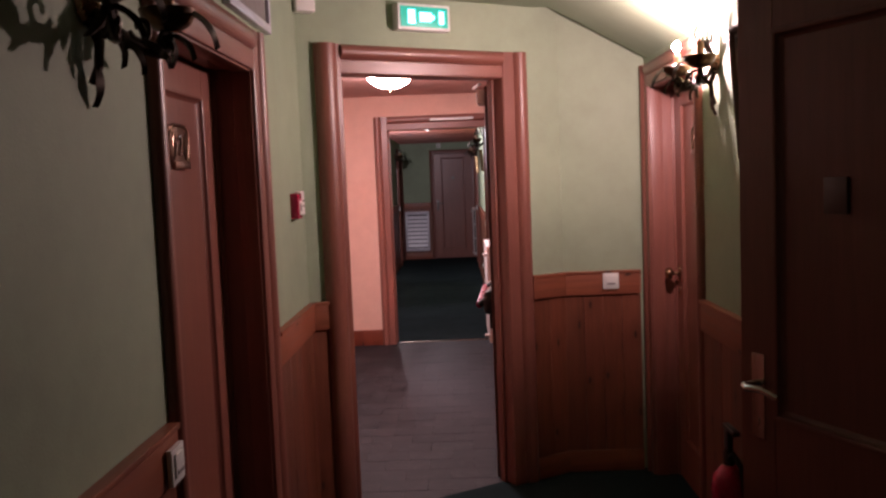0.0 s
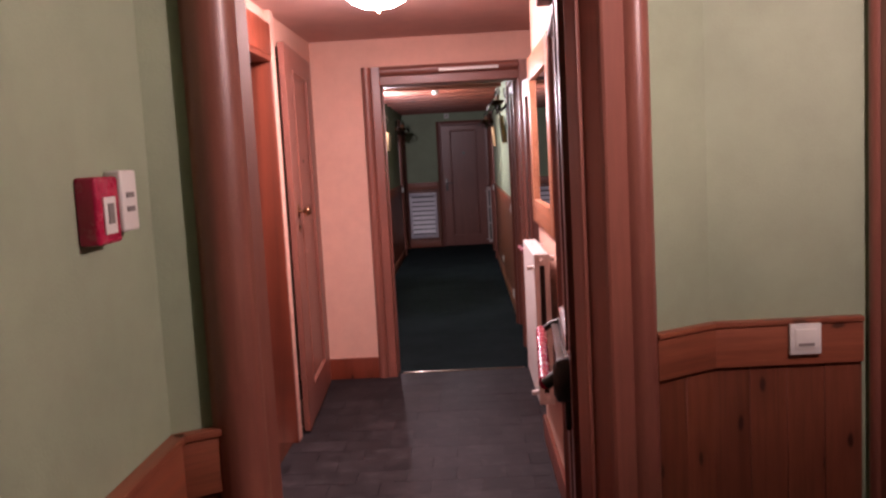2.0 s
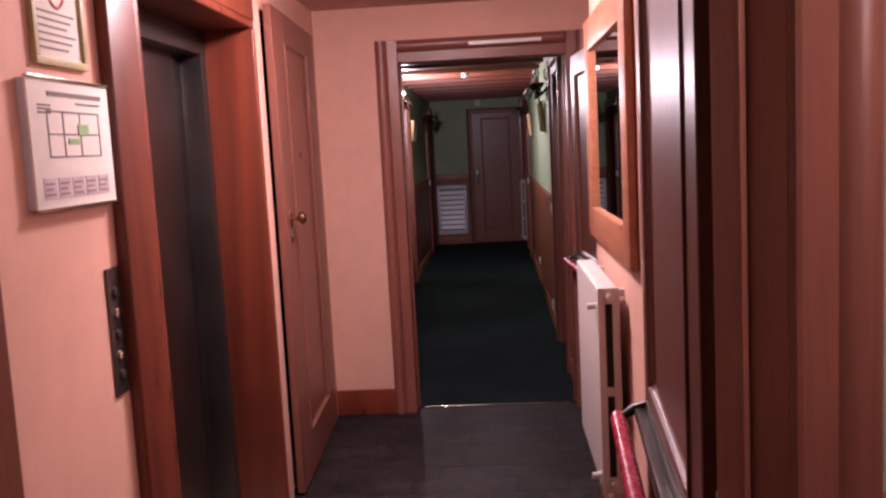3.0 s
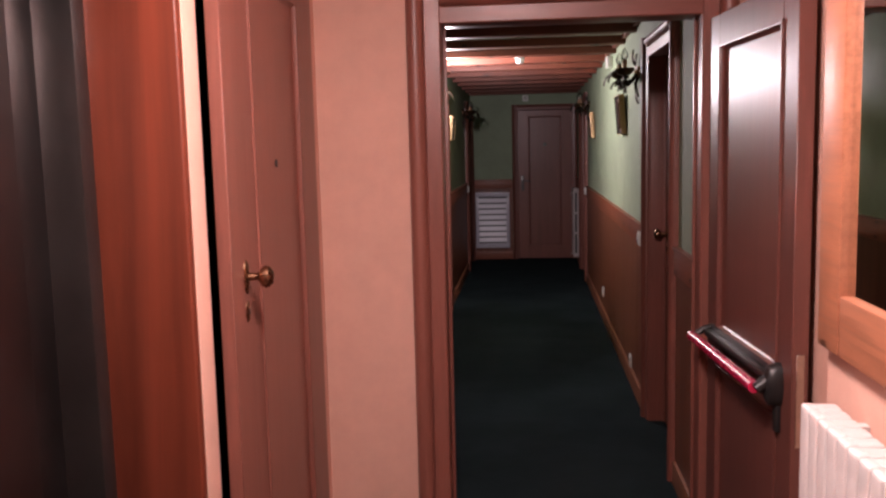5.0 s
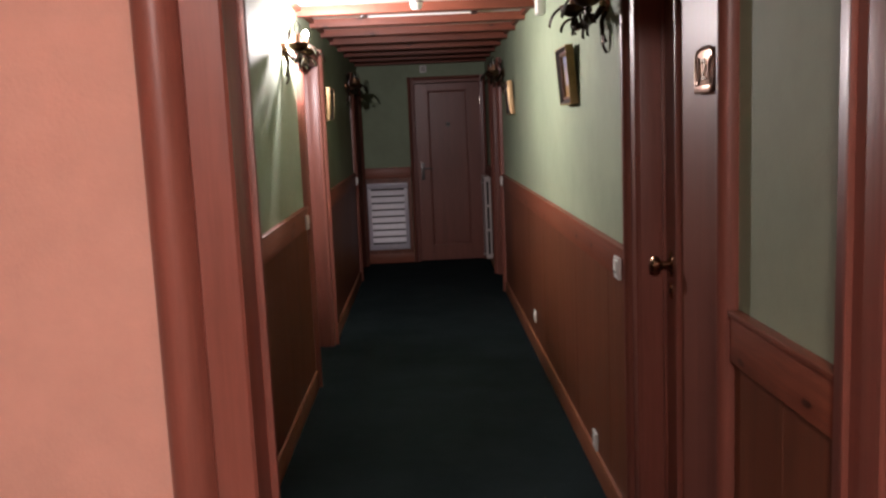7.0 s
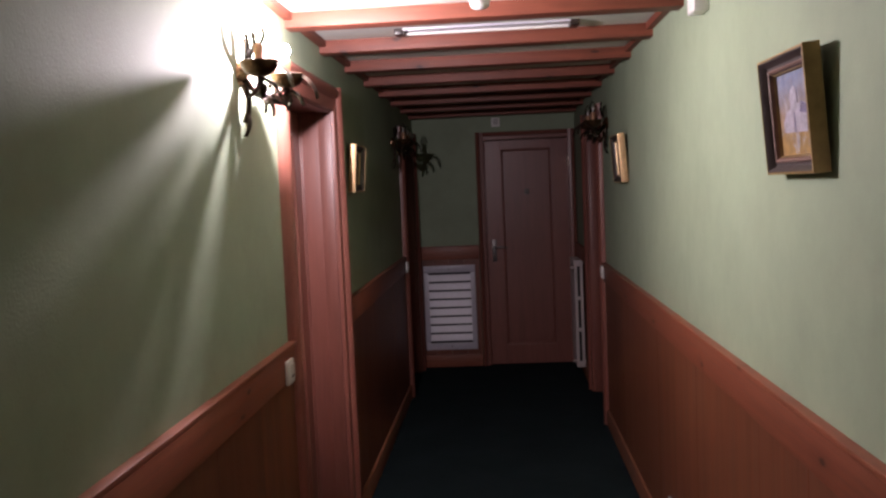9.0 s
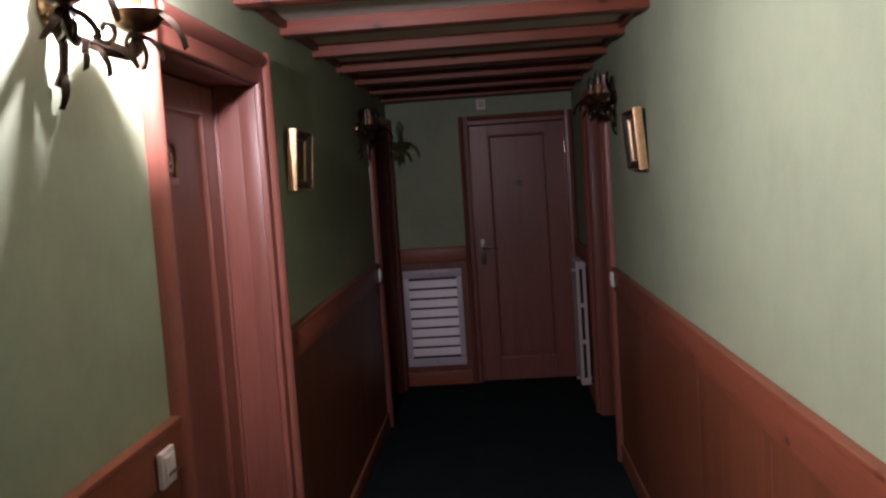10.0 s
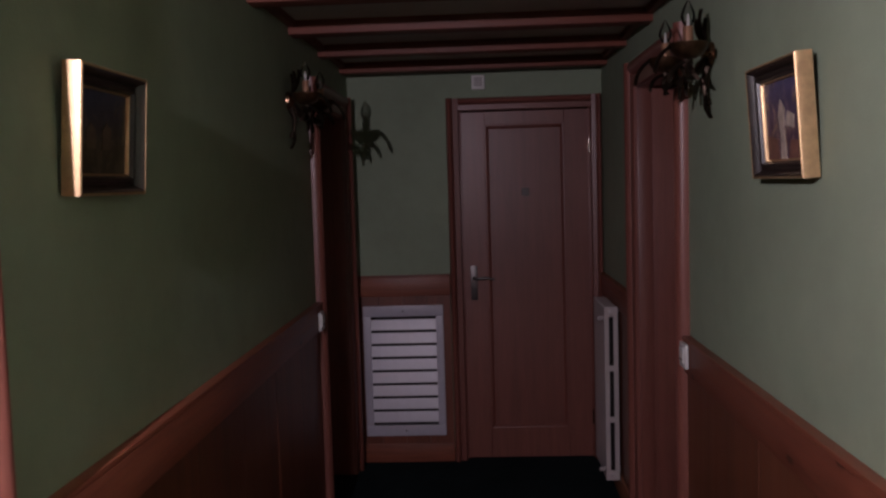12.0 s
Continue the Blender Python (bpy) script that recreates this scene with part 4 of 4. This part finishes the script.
def radiator(m, w, h, n, label, slots=0):
    """Panel radiator of upright hollow sections; local x along the wall, base at z = 0."""
    r = thing("radiator", m @ Matrix.Diagonal((1.0, 0.80, 1.0, 1.0)), label, "radiator")
    pitch = w / n
    bm = solid([(0.002, pitch - 0.002, -0.088, -0.058, 0.0, h)], 0.009, 3)
    for b in ((-0.088, -0.006, h - 0.055, h - 0.001), (-0.088, -0.006, 0.001, 0.055), (-0.036, -0.006, 0.02, h - 0.02)):
        q = solid([(0.0025, pitch - 0.0025, *b)], 0.009, 3)
        tmp = bpy.data.meshes.new("tmp")
        q.to_mesh(tmp)
        q.free()
        bm.from_mesh(tmp)
        bpy.data.meshes.remove(tmp)
    me = mesh_of(bm, "section", WHITE)
    for i in range(n):
        o = new("section", me)
        o.parent = r
        o.location = (i * pitch, -0.03, 0)
    if slots:
        # pierced end plate with upright slots
        bars = [0.0, 0.05] + [v for k in range(1, slots) for v in (0.05 + k * (h - 0.1) / slots - 0.014, 0.05 + k * (h - 0.1) / slots + 0.014)] + [h - 0.05, h]
        part("end_plate", solid([(w, w + 0.008, -0.118, -0.090, 0, h), (w, w + 0.008, -0.062, -0.034, 0, h)] + [(w, w + 0.008, -0.090, -0.062, a, b) for a, b in zip(bars[::2], bars[1::2])], 0.001, 1), WHITE, r)
        # near-black filler paints the shade seen through the slots
        part("slot_shade", solid([(w - 0.004, w, -0.092, -0.060, 0.04, h - 0.04)]), DARK, r)
        for z in (0.05, h - 0.06):
            part("valve", rod([(w - 0.05, -0.10, z), (w - 0.02, -0.135, z), (w - 0.02, -0.155, z)], 0.011), WHITE, r)
    for z in (0.03, h - 0.03):
        part("header", solid([(0.004, w - 0.004, -0.095, -0.052, z - 0.016, z + 0.016)], 0.004), WHITE, r)
        for x in (0.08, w - 0.08):
            part("bracket", solid([(x - 0.012, x + 0.012, -0.05, 0.0, z - 0.012, z + 0.012)], 0.002), WHITE, r)
    for x, s in ((0, -1), (w, 1)):
        for z in (0.03, h - 0.03):
            part("plug", lathe([(0.018, 0.0), (0.018, 0.012), (0.011, 0.014), (0.011, 0.026), (0.0, 0.027)], 12, Matrix.Translation((x, -0.076, z)) @ Matrix.Rotation(radians(90 * s), 4, "Y")), WHITE, r)
    return r


radiator(pose(LOB_R, 8.74, 0.42, 0, 0, FACE_R), 0.68, 0.66, 14, "white enamelled panel radiator under the mirror", 2)
radiator(pose(COR_R, 18.82, 0.11, 0, 0, FACE_R), 0.40, 0.88, 7, "white enamelled panel radiator by the end door", 3)


def switch(m, label, rocker="single", w=0.08, h=0.08):
    s = thing("light_switch", m, label, "switch", "light switches")
    plate = part("plate", solid([(-w / 2, w / 2, -0.012, 0, -h / 2, h / 2)], 0.003), WHITE_PLASTIC, s)
    part("rocker", solid([(-w * 0.34, w * 0.34, -0.0165, -0.010, -h * 0.30, h * 0.34)], 0.002), WHITE_PLASTIC, s)
    part("mark", solid([(-w * 0.25, w * 0.25, -0.0175, -0.0160, -h * 0.22, -h * 0.12)]), INK, s)
    return s


SW = "white plastic rocker switch on the pine rail"
switch(pose(2.185, KINK[1] - 0.028, 1.00), SW)
switch(pose(HALL_L + 0.028, 3.955, 0.965, 0, 0, FACE_L), SW)
switch(pose(COR_L + 0.028, 14.105, 1.035, 0, 0, FACE_L), SW)
switch(pose(COR_R - 0.028, 12.17, 1.02, 0, 0, FACE_R), SW)
switch(pose(COR_R - 0.028, 16.95, 1.04, 0, 0, FACE_R), SW)
switch(pose(COR_L + 0.028, 17.85, 1.04, 0, 0, FACE_L), SW)


def socket(m):
    s = thing("wall_socket", m, "white plastic power socket low on the panelling", "socket", "wall sockets")
    part("plate", solid([(-0.04, 0.04, -0.010, 0, -0.04, 0.04)], 0.003), WHITE_PLASTIC, s)
    part("well", lathe([(0.022, 0.0), (0.024, 0.003), (0.020, 0.0035), (0.018, 0.001), (0.0, 0.001)], 16, Matrix.Translation((0, -0.010, 0)) @ Matrix.Rotation(radians(90), 4, "X")), WHITE_PLASTIC, s)
    for x in (-0.009, 0.009):
        part("hole", lathe([(0.003, 0.0), (0.003, 0.0018), (0.0, 0.0018)], 8, Matrix.Translation((x, -0.0112, 0)) @ Matrix.Rotation(radians(90), 4, "X")), BLACK, s)
    return s


socket(pose(COR_R - 0.013, 14.84, 0.26, 0, 0, FACE_R))
socket(pose(COR_R - 0.013, 12.75, 0.16, 0, 0, FACE_R))


def louvre_vent(m, w, h):
    v = thing("louvred_vent", m, "grey-white metal louvred vent set in the panelling", "vent")
    f, g = 0.042, 0.062
    part("frame", solid([(0, w, -0.022, 0, 0, g), (0, w, -0.022, 0, h - g, h), (0, f, -0.022, 0, g, h - g), (w - f, w, -0.022, 0, g, h - g)], 0.003), GREY_METAL, v)
    # backing coloured near-black for the shade in the gaps between slats
    part("backing", solid([(f, w - f, -0.004, -0.001, g, h - g)]), DARK, v)
    n = 8
    gap = 0.019
    step = (h - 2 * g - gap) / n
    me = mesh_of(prism([(-0.0215, 0.0), (-0.0210, 0.003), (-0.0075, step - gap + 0.001), (-0.0050, step - gap + 0.001), (-0.0185, 0.0)], Matrix(((0, 0, 1, f), (1, 0, 0, 0), (0, 1, 0, 0), (0, 0, 0, 1))), w - 2 * f), "slat", GREY_METAL)
    for i in range(n):
        o = new("slat", me)
        o.parent = v
        o.location = (0, 0, g + gap + i * step)
    for zs in (h - g / 2, g / 2):
        part("screw", lathe([(0.006, 0), (0.004, 0.003), (0, 0.003)], 8, Matrix.Translation((w / 2, -0.022, zs)) @ Matrix.Rotation(radians(90), 4, "X")), STEEL, v)
    return v


louvre_vent(pose(0.378, END - 0.012, 0.17), 0.462, 0.76)

# small white alarm box over the end door, detector on the ceiling, box on the corridor wall
ab = thing("alarm_box", pose(1.075, END, 2.185), "small white alarm box above the end door", "alarm box")
part("cover", solid([(-0.038, 0.038, -0.03, 0, -0.04, 0.04)], 0.006, 3), WHITE_PLASTIC, ab)
part("grille", solid([(-0.022, 0.022, -0.032, -0.028, -0.02 + i * 0.013, -0.014 + i * 0.013) for i in range(4)]), INK, ab)
sd = thing("smoke_detector", pose(1.048, 14.16, COR_TOP), "white round smoke detector on the corridor ceiling", "smoke detector")
part("base", lathe([(0.0, 0.0), (0.05, 0.0), (0.05, -0.012), (0.044, -0.016), (0.0, -0.016)], 24), WHITE_PLASTIC, sd)
part("chamber", lathe([(0.040, -0.016), (0.040, -0.030), (0.036, -0.034), (0.036, -0.050), (0.030, -0.075), (0.020, -0.082), (0.0, -0.084)], 24), WHITE_PLASTIC, sd)
part("vane", lathe([(0.0375, -0.036), (0.0385, -0.038), (0.0385, -0.044), (0.0375, -0.046)], 24), INK, sd)
eb = thing("emergency_lamp", pose(COR_R, 14.12, 2.19, 0, 0, FACE_R), "small white box high on the corridor wall", "emergency lamp")
part("cover", solid([(-0.045, 0.045, -0.05, 0, -0.045, 0.045)], 0.008, 3), WHITE_PLASTIC, eb)
hb = thing("alarm_siren", pose(*diag(0.035, 0.0), 2.30, 0, 0, DIAG), "small white siren box by the hall ceiling", "alarm box")
part("cover", solid([(-0.05, 0.04, -0.06, 0, -0.035, 0.05)], 0.010, 3), WHITE_PLASTIC, hb)

# unlit tube lamp between two beams
tb = thing("tube_lamp", pose(1.06, 14.93, COR_TOP), "unlit white tube lamp between two ceiling beams", "ceiling lamp")
part("body", solid([(-0.345, 0.345, -0.045, 0.045, -0.008, 0.004)], 0.003), GREY_METAL, tb)
part("tube", rod([(-0.34, 0.03, -0.010), (0.34, 0.03, -0.010)], 0.008, seg=12), WHITE_PLASTIC, tb)
for sx in (-1, 1):
    part("end_cap", solid([(sx * 0.36 - 0.018, sx * 0.36 + 0.018, -0.047, 0.047, -0.022, 0.004)], 0.004), FRAME_DARK, tb)

# exit sign over the first doorway
ex = thing("exit_sign", DM @ pose(0.60, 0, 2.275), "lit green emergency exit sign above the doorway", "exit sign")
part("housing", solid([(-0.135, 0.135, -0.055, 0, -0.058, 0.058)], 0.006), WHITE_PLASTIC, ex)
panel = part("panel", solid([(-0.122, 0.122, -0.058, -0.054, -0.045, 0.045)], 0.001), EXIT_GREEN, ex, "glowing green panel")
part("mark", solid([(-0.085, -0.05, -0.0595, -0.057, -0.03, 0.03), (-0.025, 0.035, -0.0595, -0.057, -0.02, 0.02), (0.035, 0.05, -0.0595, -0.057, -0.009, 0.009), (0.075, 0.10, -0.0595, -0.057, -0.028, 0.028)], 0.0008), EXIT_WHITE, panel)

# red call point with a white box beside it
cp = thing("fire_call_point", pose(HALL_L, 5.60, 1.465, 0, 0, FACE_L), "red fire alarm call point on the green wall", "call point")
part("case", solid([(-0.042, 0.042, -0.032, 0, -0.05, 0.05)], 0.006, 3), RED, cp)
part("window", solid([(-0.022, 0.022, -0.0345, -0.031, -0.035, 0.02)], 0.001), WHITE_PLASTIC, cp)
part("bar", solid([(-0.010, 0.010, -0.036, -0.033, -0.02, 0.01)]), INK, cp)
cb = thing("control_box", pose(HALL_L, 5.695, 1.475, 0, 0, FACE_L), "small white control box beside the call point", "control box")
part("case", solid([(-0.032, 0.032, -0.028, 0, -0.048, 0.048)], 0.005, 3), WHITE_PLASTIC, cb)
part("mark", solid([(-0.015, 0.015, -0.0295, -0.027, 0.005 - i * 0.022, 0.013 - i * 0.022) for i in range(2)]), INK, cb)

# framed notice high on the hall wall
nt_ = thing("framed_notice", pose(HALL_L, 4.98, 2.20, 0, 0, FACE_L), "grey framed panel high on the green wall", "notice")
part("frame", solid([(-0.28, 0.28, -0.025, 0, -0.12, -0.09), (-0.28, 0.28, -0.025, 0, 0.09, 0.12), (-0.28, -0.25, -0.025, 0, -0.09, 0.09), (0.25, 0.28, -0.025, 0, -0.09, 0.09)], 0.003), GREY_METAL, nt_)
part("panel", solid([(-0.25, 0.25, -0.012, 0, -0.09, 0.09)]), INK, nt_)

# fire extinguisher at the hall wall
fe = thing("fire_extinguisher", pose(HALL_R - 0.075, 5.03, 0.115), "red fire extinguisher with black hose hung on the panelling", "fire extinguisher")
part("cylinder", lathe([(0.0, 0.0), (0.052, 0.0), (0.058, 0.008), (0.058, 0.36), (0.052, 0.40), (0.030, 0.43), (0.02, 0.44), (0.0, 0.44)], 24), RED, fe)
part("wall_bracket", solid([(0.045, 0.075, -0.03, 0.03, 0.30, 0.34)], 0.003), STEEL, fe)
valve = part("valve", lathe([(0.019, 0.435), (0.019, 0.48), (0.012, 0.50), (0.0, 0.50)], 14), BLACK, fe)
part("lever", solid([(-0.012, 0.012, -0.09, 0.03, 0.560, 0.575), (-0.010, 0.010, -0.02, 0.02, 0.495, 0.562)], 0.003), BLACK, fe)
part("hose", rod([(0.0, -0.02, 0.47), (0.0, -0.05, 0.49), (0.02, -0.075, 0.45), (0.03, -0.080, 0.36), (0.03, -0.075, 0.24), (0.03, -0.070, 0.15)], 0.010), BLACK, fe)

# ---- lift lobby ----
lf = thing("lift", pose(LOB_L, (LIFT0 + LIFT1) / 2, 0, 0, 0, FACE_L), "lift with dark steel doors in a heavy timber surround", "lift", kind="structure")
hw = (LIFT1 - LIFT0) / 2
part("timber_post", solid([(-hw - 0.185, -hw, -0.034, 0.0, 0, LIFTH + 0.17)], 0.008, 3), LIFTWOOD, lf)
part("timber_reveal", solid([(-hw, -hw + 0.03, -0.031, 0.185, 0, LIFTH - 0.03)], 0.006, 3), LIFTWOOD, lf)
part("timber_reveal", solid([(hw - 0.03, hw, -0.029, 0.185, 0, LIFTH - 0.03)], 0.006, 3), LIFTWOOD, lf)
part("timber_head", solid([(-hw, hw, -0.030, 0.0, LIFTH, LIFTH + 0.17)], 0.008, 3), LIFTWOOD, lf)
part("timber_soffit", solid([(-hw, hw, -0.027, 0.185, LIFTH - 0.03, LIFTH)], 0.006, 3), LIFTWOOD, lf)
for x0, x1 in ((-hw + 0.03, -hw + 0.085), (hw - 0.085, hw - 0.03)):
    part("steel_jamb", solid([(x0, x1, 0.178, 0.30, 0, LIFTH - 0.10)], 0.002), STEEL, lf)
part("steel_head", solid([(-hw + 0.03, hw - 0.03, 0.176, 0.30, LIFTH - 0.13, LIFTH - 0.031)], 0.002), STEEL, lf)
part("door_panel", solid([(-hw + 0.08, 0.405, 0.245, 0.265, 0.01, LIFTH - 0.12)], 0.003), LIFT_STEEL, lf, "brushed dark steel sliding panel")
part("door_panel", solid([(0.395, hw - 0.08, 0.268, 0.288, 0.01, LIFTH - 0.12)], 0.003), LIFT_STEEL, lf, "brushed dark steel sliding panel")
part("sill", solid([(-hw + 0.03, hw - 0.03, 0.0, 0.30, -0.004, 0.010)], 0.002), CHROME, lf)
structure("wall_pier", solid([(LOB_L - 0.004, LOB_L + 0.030, LIFT1 + 0.001, 9.070, 0, LOB_TOP)], 0.004), SALMON, "narrow salmon plaster pier beside the lift", "wall")
cpn = thing("lift_call_panel", pose(LOB_L, 7.510, 1.113, 0, 0, FACE_L), "dark steel lift call panel with round buttons", "call panel")
part("plate", solid([(-0.038, 0.038, -0.006, 0, -0.165, 0.165)], 0.003), STEEL, cpn)
for i, z in enumerate((0.10, 0.045, -0.01, -0.065, -0.115)):
    part("button", lathe([(0.014, 0.0), (0.014, 0.005), (0.010, 0.007), (0.0, 0.007)], 14, Matrix.Translation((0, -0.006, z)) @ Matrix.Rotation(radians(90), 4, "X")), CHROME if i % 2 else BLACK, cpn)

# cupboard door beside the lift, standing slightly proud
CUPW = 1.09
cdr = thing("door_14", pose(LOB_L - 0.015, 9.11 + CUPW, 0, 0, 0, FACE_L), "brown panelled service cupboard door, not quite shut", "door", kind="structure")
cl = leaf_parts(cdr, CUPW, CUPH - 0.01, 0.035, 0.25, 0.13, 0.2)
cl.matrix_basis = pose(0.0, -0.035, 0.02) @ pose(0, 0, 0, 0, 0, 2.6) @ pose(-CUPW, 0, 0)
knob_set(cl, 0.12, 0.0, 1.235)
part("peep", lathe([(0.012, 0), (0.012, 0.004), (0.0, 0.005)], 10, Matrix.Translation((0.535, 0.011, 1.515)) @ Matrix.Rotation(radians(90), 4, "X")), BLACK, cl)
# cupboard depth is a near-black sheet, its shade put into the colour
structure("dark_sheet_cupboard", solid([(-0.15, -0.10, CUP0 - 0.1, CUP1 + 0.1, 0, 2.4)]), DARK, "near-black sheet standing in for the unlit inside of the service cupboard", "wall")
structure("baseboard_lobby", solid([(LOB_L, D2A - 0.125, CROSS - 0.022, CROSS, 0, 0.15)], 0.004), LIFTWOOD, "red-brown timber baseboard on the salmon wall", "baseboard")
structure("baseboard_lobby_left", solid([(LOB_L, LOB_L + 0.02, 6.3, LIFT0 - 0.187, 0, 0.15)], 0.004), LIFTWOOD, "red-brown timber baseboard before the lift", "baseboard")
structure("baseboard_lobby_right", solid([(LOB_R - 0.02, LOB_R, 6.85, 8.87, 0, 0.13)], 0.004), LIFTWOOD, "red-brown timber baseboard under the radiator", "baseboard")


def notice(m, w, h, label, edging=None):
    n = thing("wall_notice", m, label, "notice")
    part("sheet", solid([(-w / 2, w / 2, -0.006, 0, -h / 2, h / 2)], 0.001), PAPER, n)
    if edging:
        f = 0.018
        part("frame", solid([(-w / 2 - f, w / 2 + f, -0.014, 0, -h / 2 - f, -h / 2), (-w / 2 - f, w / 2 + f, -0.014, 0, h / 2, h / 2 + f), (-w / 2 - f, -w / 2, -0.014, 0, -h / 2, h / 2), (w / 2, w / 2 + f, -0.014, 0, -h / 2, h / 2)], 0.002), edging, n)
    return n


nA = notice(pose(LOB_L + 0.016, 7.345, 1.59, 0, 0, FACE_L), 0.385, 0.28, "white printed floor plan notice on the salmon wall")
part("backing", solid([(-0.1925, 0.1925, -0.003, 0.016, -0.14, 0.14)], 0.002), GREY_METAL, nA)
part("top_strip", solid([(-0.195, 0.195, -0.012, 0, 0.140, 0.146)], 0.002), CHROME, nA)
part("bottom_strip", solid([(-0.195, 0.195, -0.012, 0, -0.146, -0.140)], 0.002), CHROME, nA)
part("title", solid([(-0.11, 0.15, -0.0075, -0.005, 0.105, 0.115)]), INK, nA)
part("plan", solid([(-0.12, 0.13, -0.0075, -0.005, z, z + 0.003) for z in (0.07, 0.02, -0.03)] + [(x, x + 0.003, -0.0075, -0.005, -0.03, 0.073) for x in (-0.12, -0.05, 0.03, 0.127)]), INK, nA)
part("route", solid([(0.02, 0.07, -0.0085, -0.006, 0.02, 0.045), (-0.03, 0.02, -0.0085, -0.006, 0.0, 0.012)]), PALEGREEN, nA)
for i in range(5):
    part("legend_box", solid([(-0.16 + i * 0.065, -0.105 + i * 0.065, -0.0075, -0.005, -0.12, -0.075)]), LILAC, nA)
for i in range(5):
    for k in range(3):
        part("legend_line", solid([(-0.155 + i * 0.065, -0.115 + i * 0.065 - 0.01 * (k % 2), -0.0085, -0.006, -0.113 + k * 0.012, -0.109 + k * 0.012)]), INK, nA)
part("heading", solid([(0.02, 0.14, -0.0075, -0.005, 0.090, 0.094)]), INK, nA)
for k in range(3):
    part("heading_line", solid([(-0.155, -0.10, -0.0075, -0.005, 0.082 - k * 0.008, 0.086 - k * 0.008)]), INK, nA)
nB = notice(pose(LOB_L, 7.350, 1.883, 0, 0, FACE_L), 0.21, 0.20, "printed notice in an olive-coloured frame", OLIVE)
for i in range(6):
    part("text_line", solid([(-0.09, 0.08 - 0.02 * (i % 3), -0.0075, -0.005, 0.00 - i * 0.016, 0.004 - i * 0.016)]), INK, nB)
part("emblem", rod([(0.036 * math.cos(a), -0.006, 0.052 + 0.036 * math.sin(a)) for a in [math.pi + i * math.pi / 10 for i in range(13)]], 0.004), PALERED, nB)

mi = thing("wall_mirror", pose(LOB_R, 8.86, 1.165, 0, 0, FACE_R), "large mirror in a wide orange-brown timber frame", "mirror")
MW, MH, MF = 1.05, 0.82, 0.115
for x0, x1, z0, z1 in ((0, MF, 0, MH), (MW - MF, MW, 0, MH)):
    part("frame_side", solid([(x0, x1, -0.028, 0, z0, z1)], 0.006), FRAMEWOOD, mi)
for x0, x1, z0, z1 in ((MF, MW - MF, 0, MF), (MF, MW - MF, MH - MF, MH)):
    part("frame_side", solid([(x0, x1, -0.027, 0, z0, z1)], 0.006), FRAMEWOOD, mi)
part("glass", solid([(MF - 0.004, MW - MF + 0.004, -0.012, -0.006, MF - 0.004, MH - MF + 0.004)]), MIRROR, mi)

dl = thing("ceiling_lamp", pose(0.975, 8.40, LOB_TOP), "lit white glass bowl ceiling lamp with brass finial", "ceiling lamp")
part("bowl", lathe([(0.157, -0.040), (0.160, -0.046), (0.150, -0.066), (0.122, -0.094), (0.076, -0.117), (0.024, -0.127), (0.0, -0.127)], 32), BOWL_LIT, dl, "glowing frosted glass bowl")
part("rim", lathe([(0.157, -0.036), (0.163, -0.037), (0.164, -0.043), (0.160, -0.047), (0.156, -0.042), (0.157, -0.036)], 32), WHITE, dl)
part("canopy", lathe([(0.0, 0.0), (0.048, 0.0), (0.050, -0.006), (0.040, -0.012), (0.012, -0.016), (0.0, -0.016)], 24), BRASS, dl)
part("stem", rod([(0, 0, -0.014), (0, 0, -0.128)], 0.006, seg=10), BRASS, dl)
part("finial", lathe([(0.0, -0.126), (0.012, -0.128), (0.014, -0.135), (0.008, -0.141), (0.009, -0.149), (0.0, -0.155)], 14), BRASS, dl)

# ---- slate tiles of the lobby, laid in staggered courses ----
tw, tl = 0.24, 0.16
floor_ob = bpy.data.objects["floor"]
tiles = []
for k in range(3):
    bm = solid([(0.0005, tw - 0.0005, 0.0005, tl - 0.0005, -0.004, 0.005 + 0.0003 * k)], 0.0007, 1)
    tiles.append(mesh_of(bm, "tile", SLATE))
y = 5.75
row = 0
while y < CROSS + 0.06:
    x = 0.02 - (row % 2) * tw / 2
    while x < 1.98:
        cx, cy = x + tw / 2, y + tl / 2
        inside = (cx - DIAG0[0]) * NX + (cy - DIAG0[1]) * NY > -0.1
        if inside and x + tw > LOB_L - 0.3:
            o = new("tile", random.choice(tiles))
            o.parent = floor_ob
            o.location = (x, y, random.uniform(-0.0004, 0.0004))
        x += tw
    y += tl
    row += 1
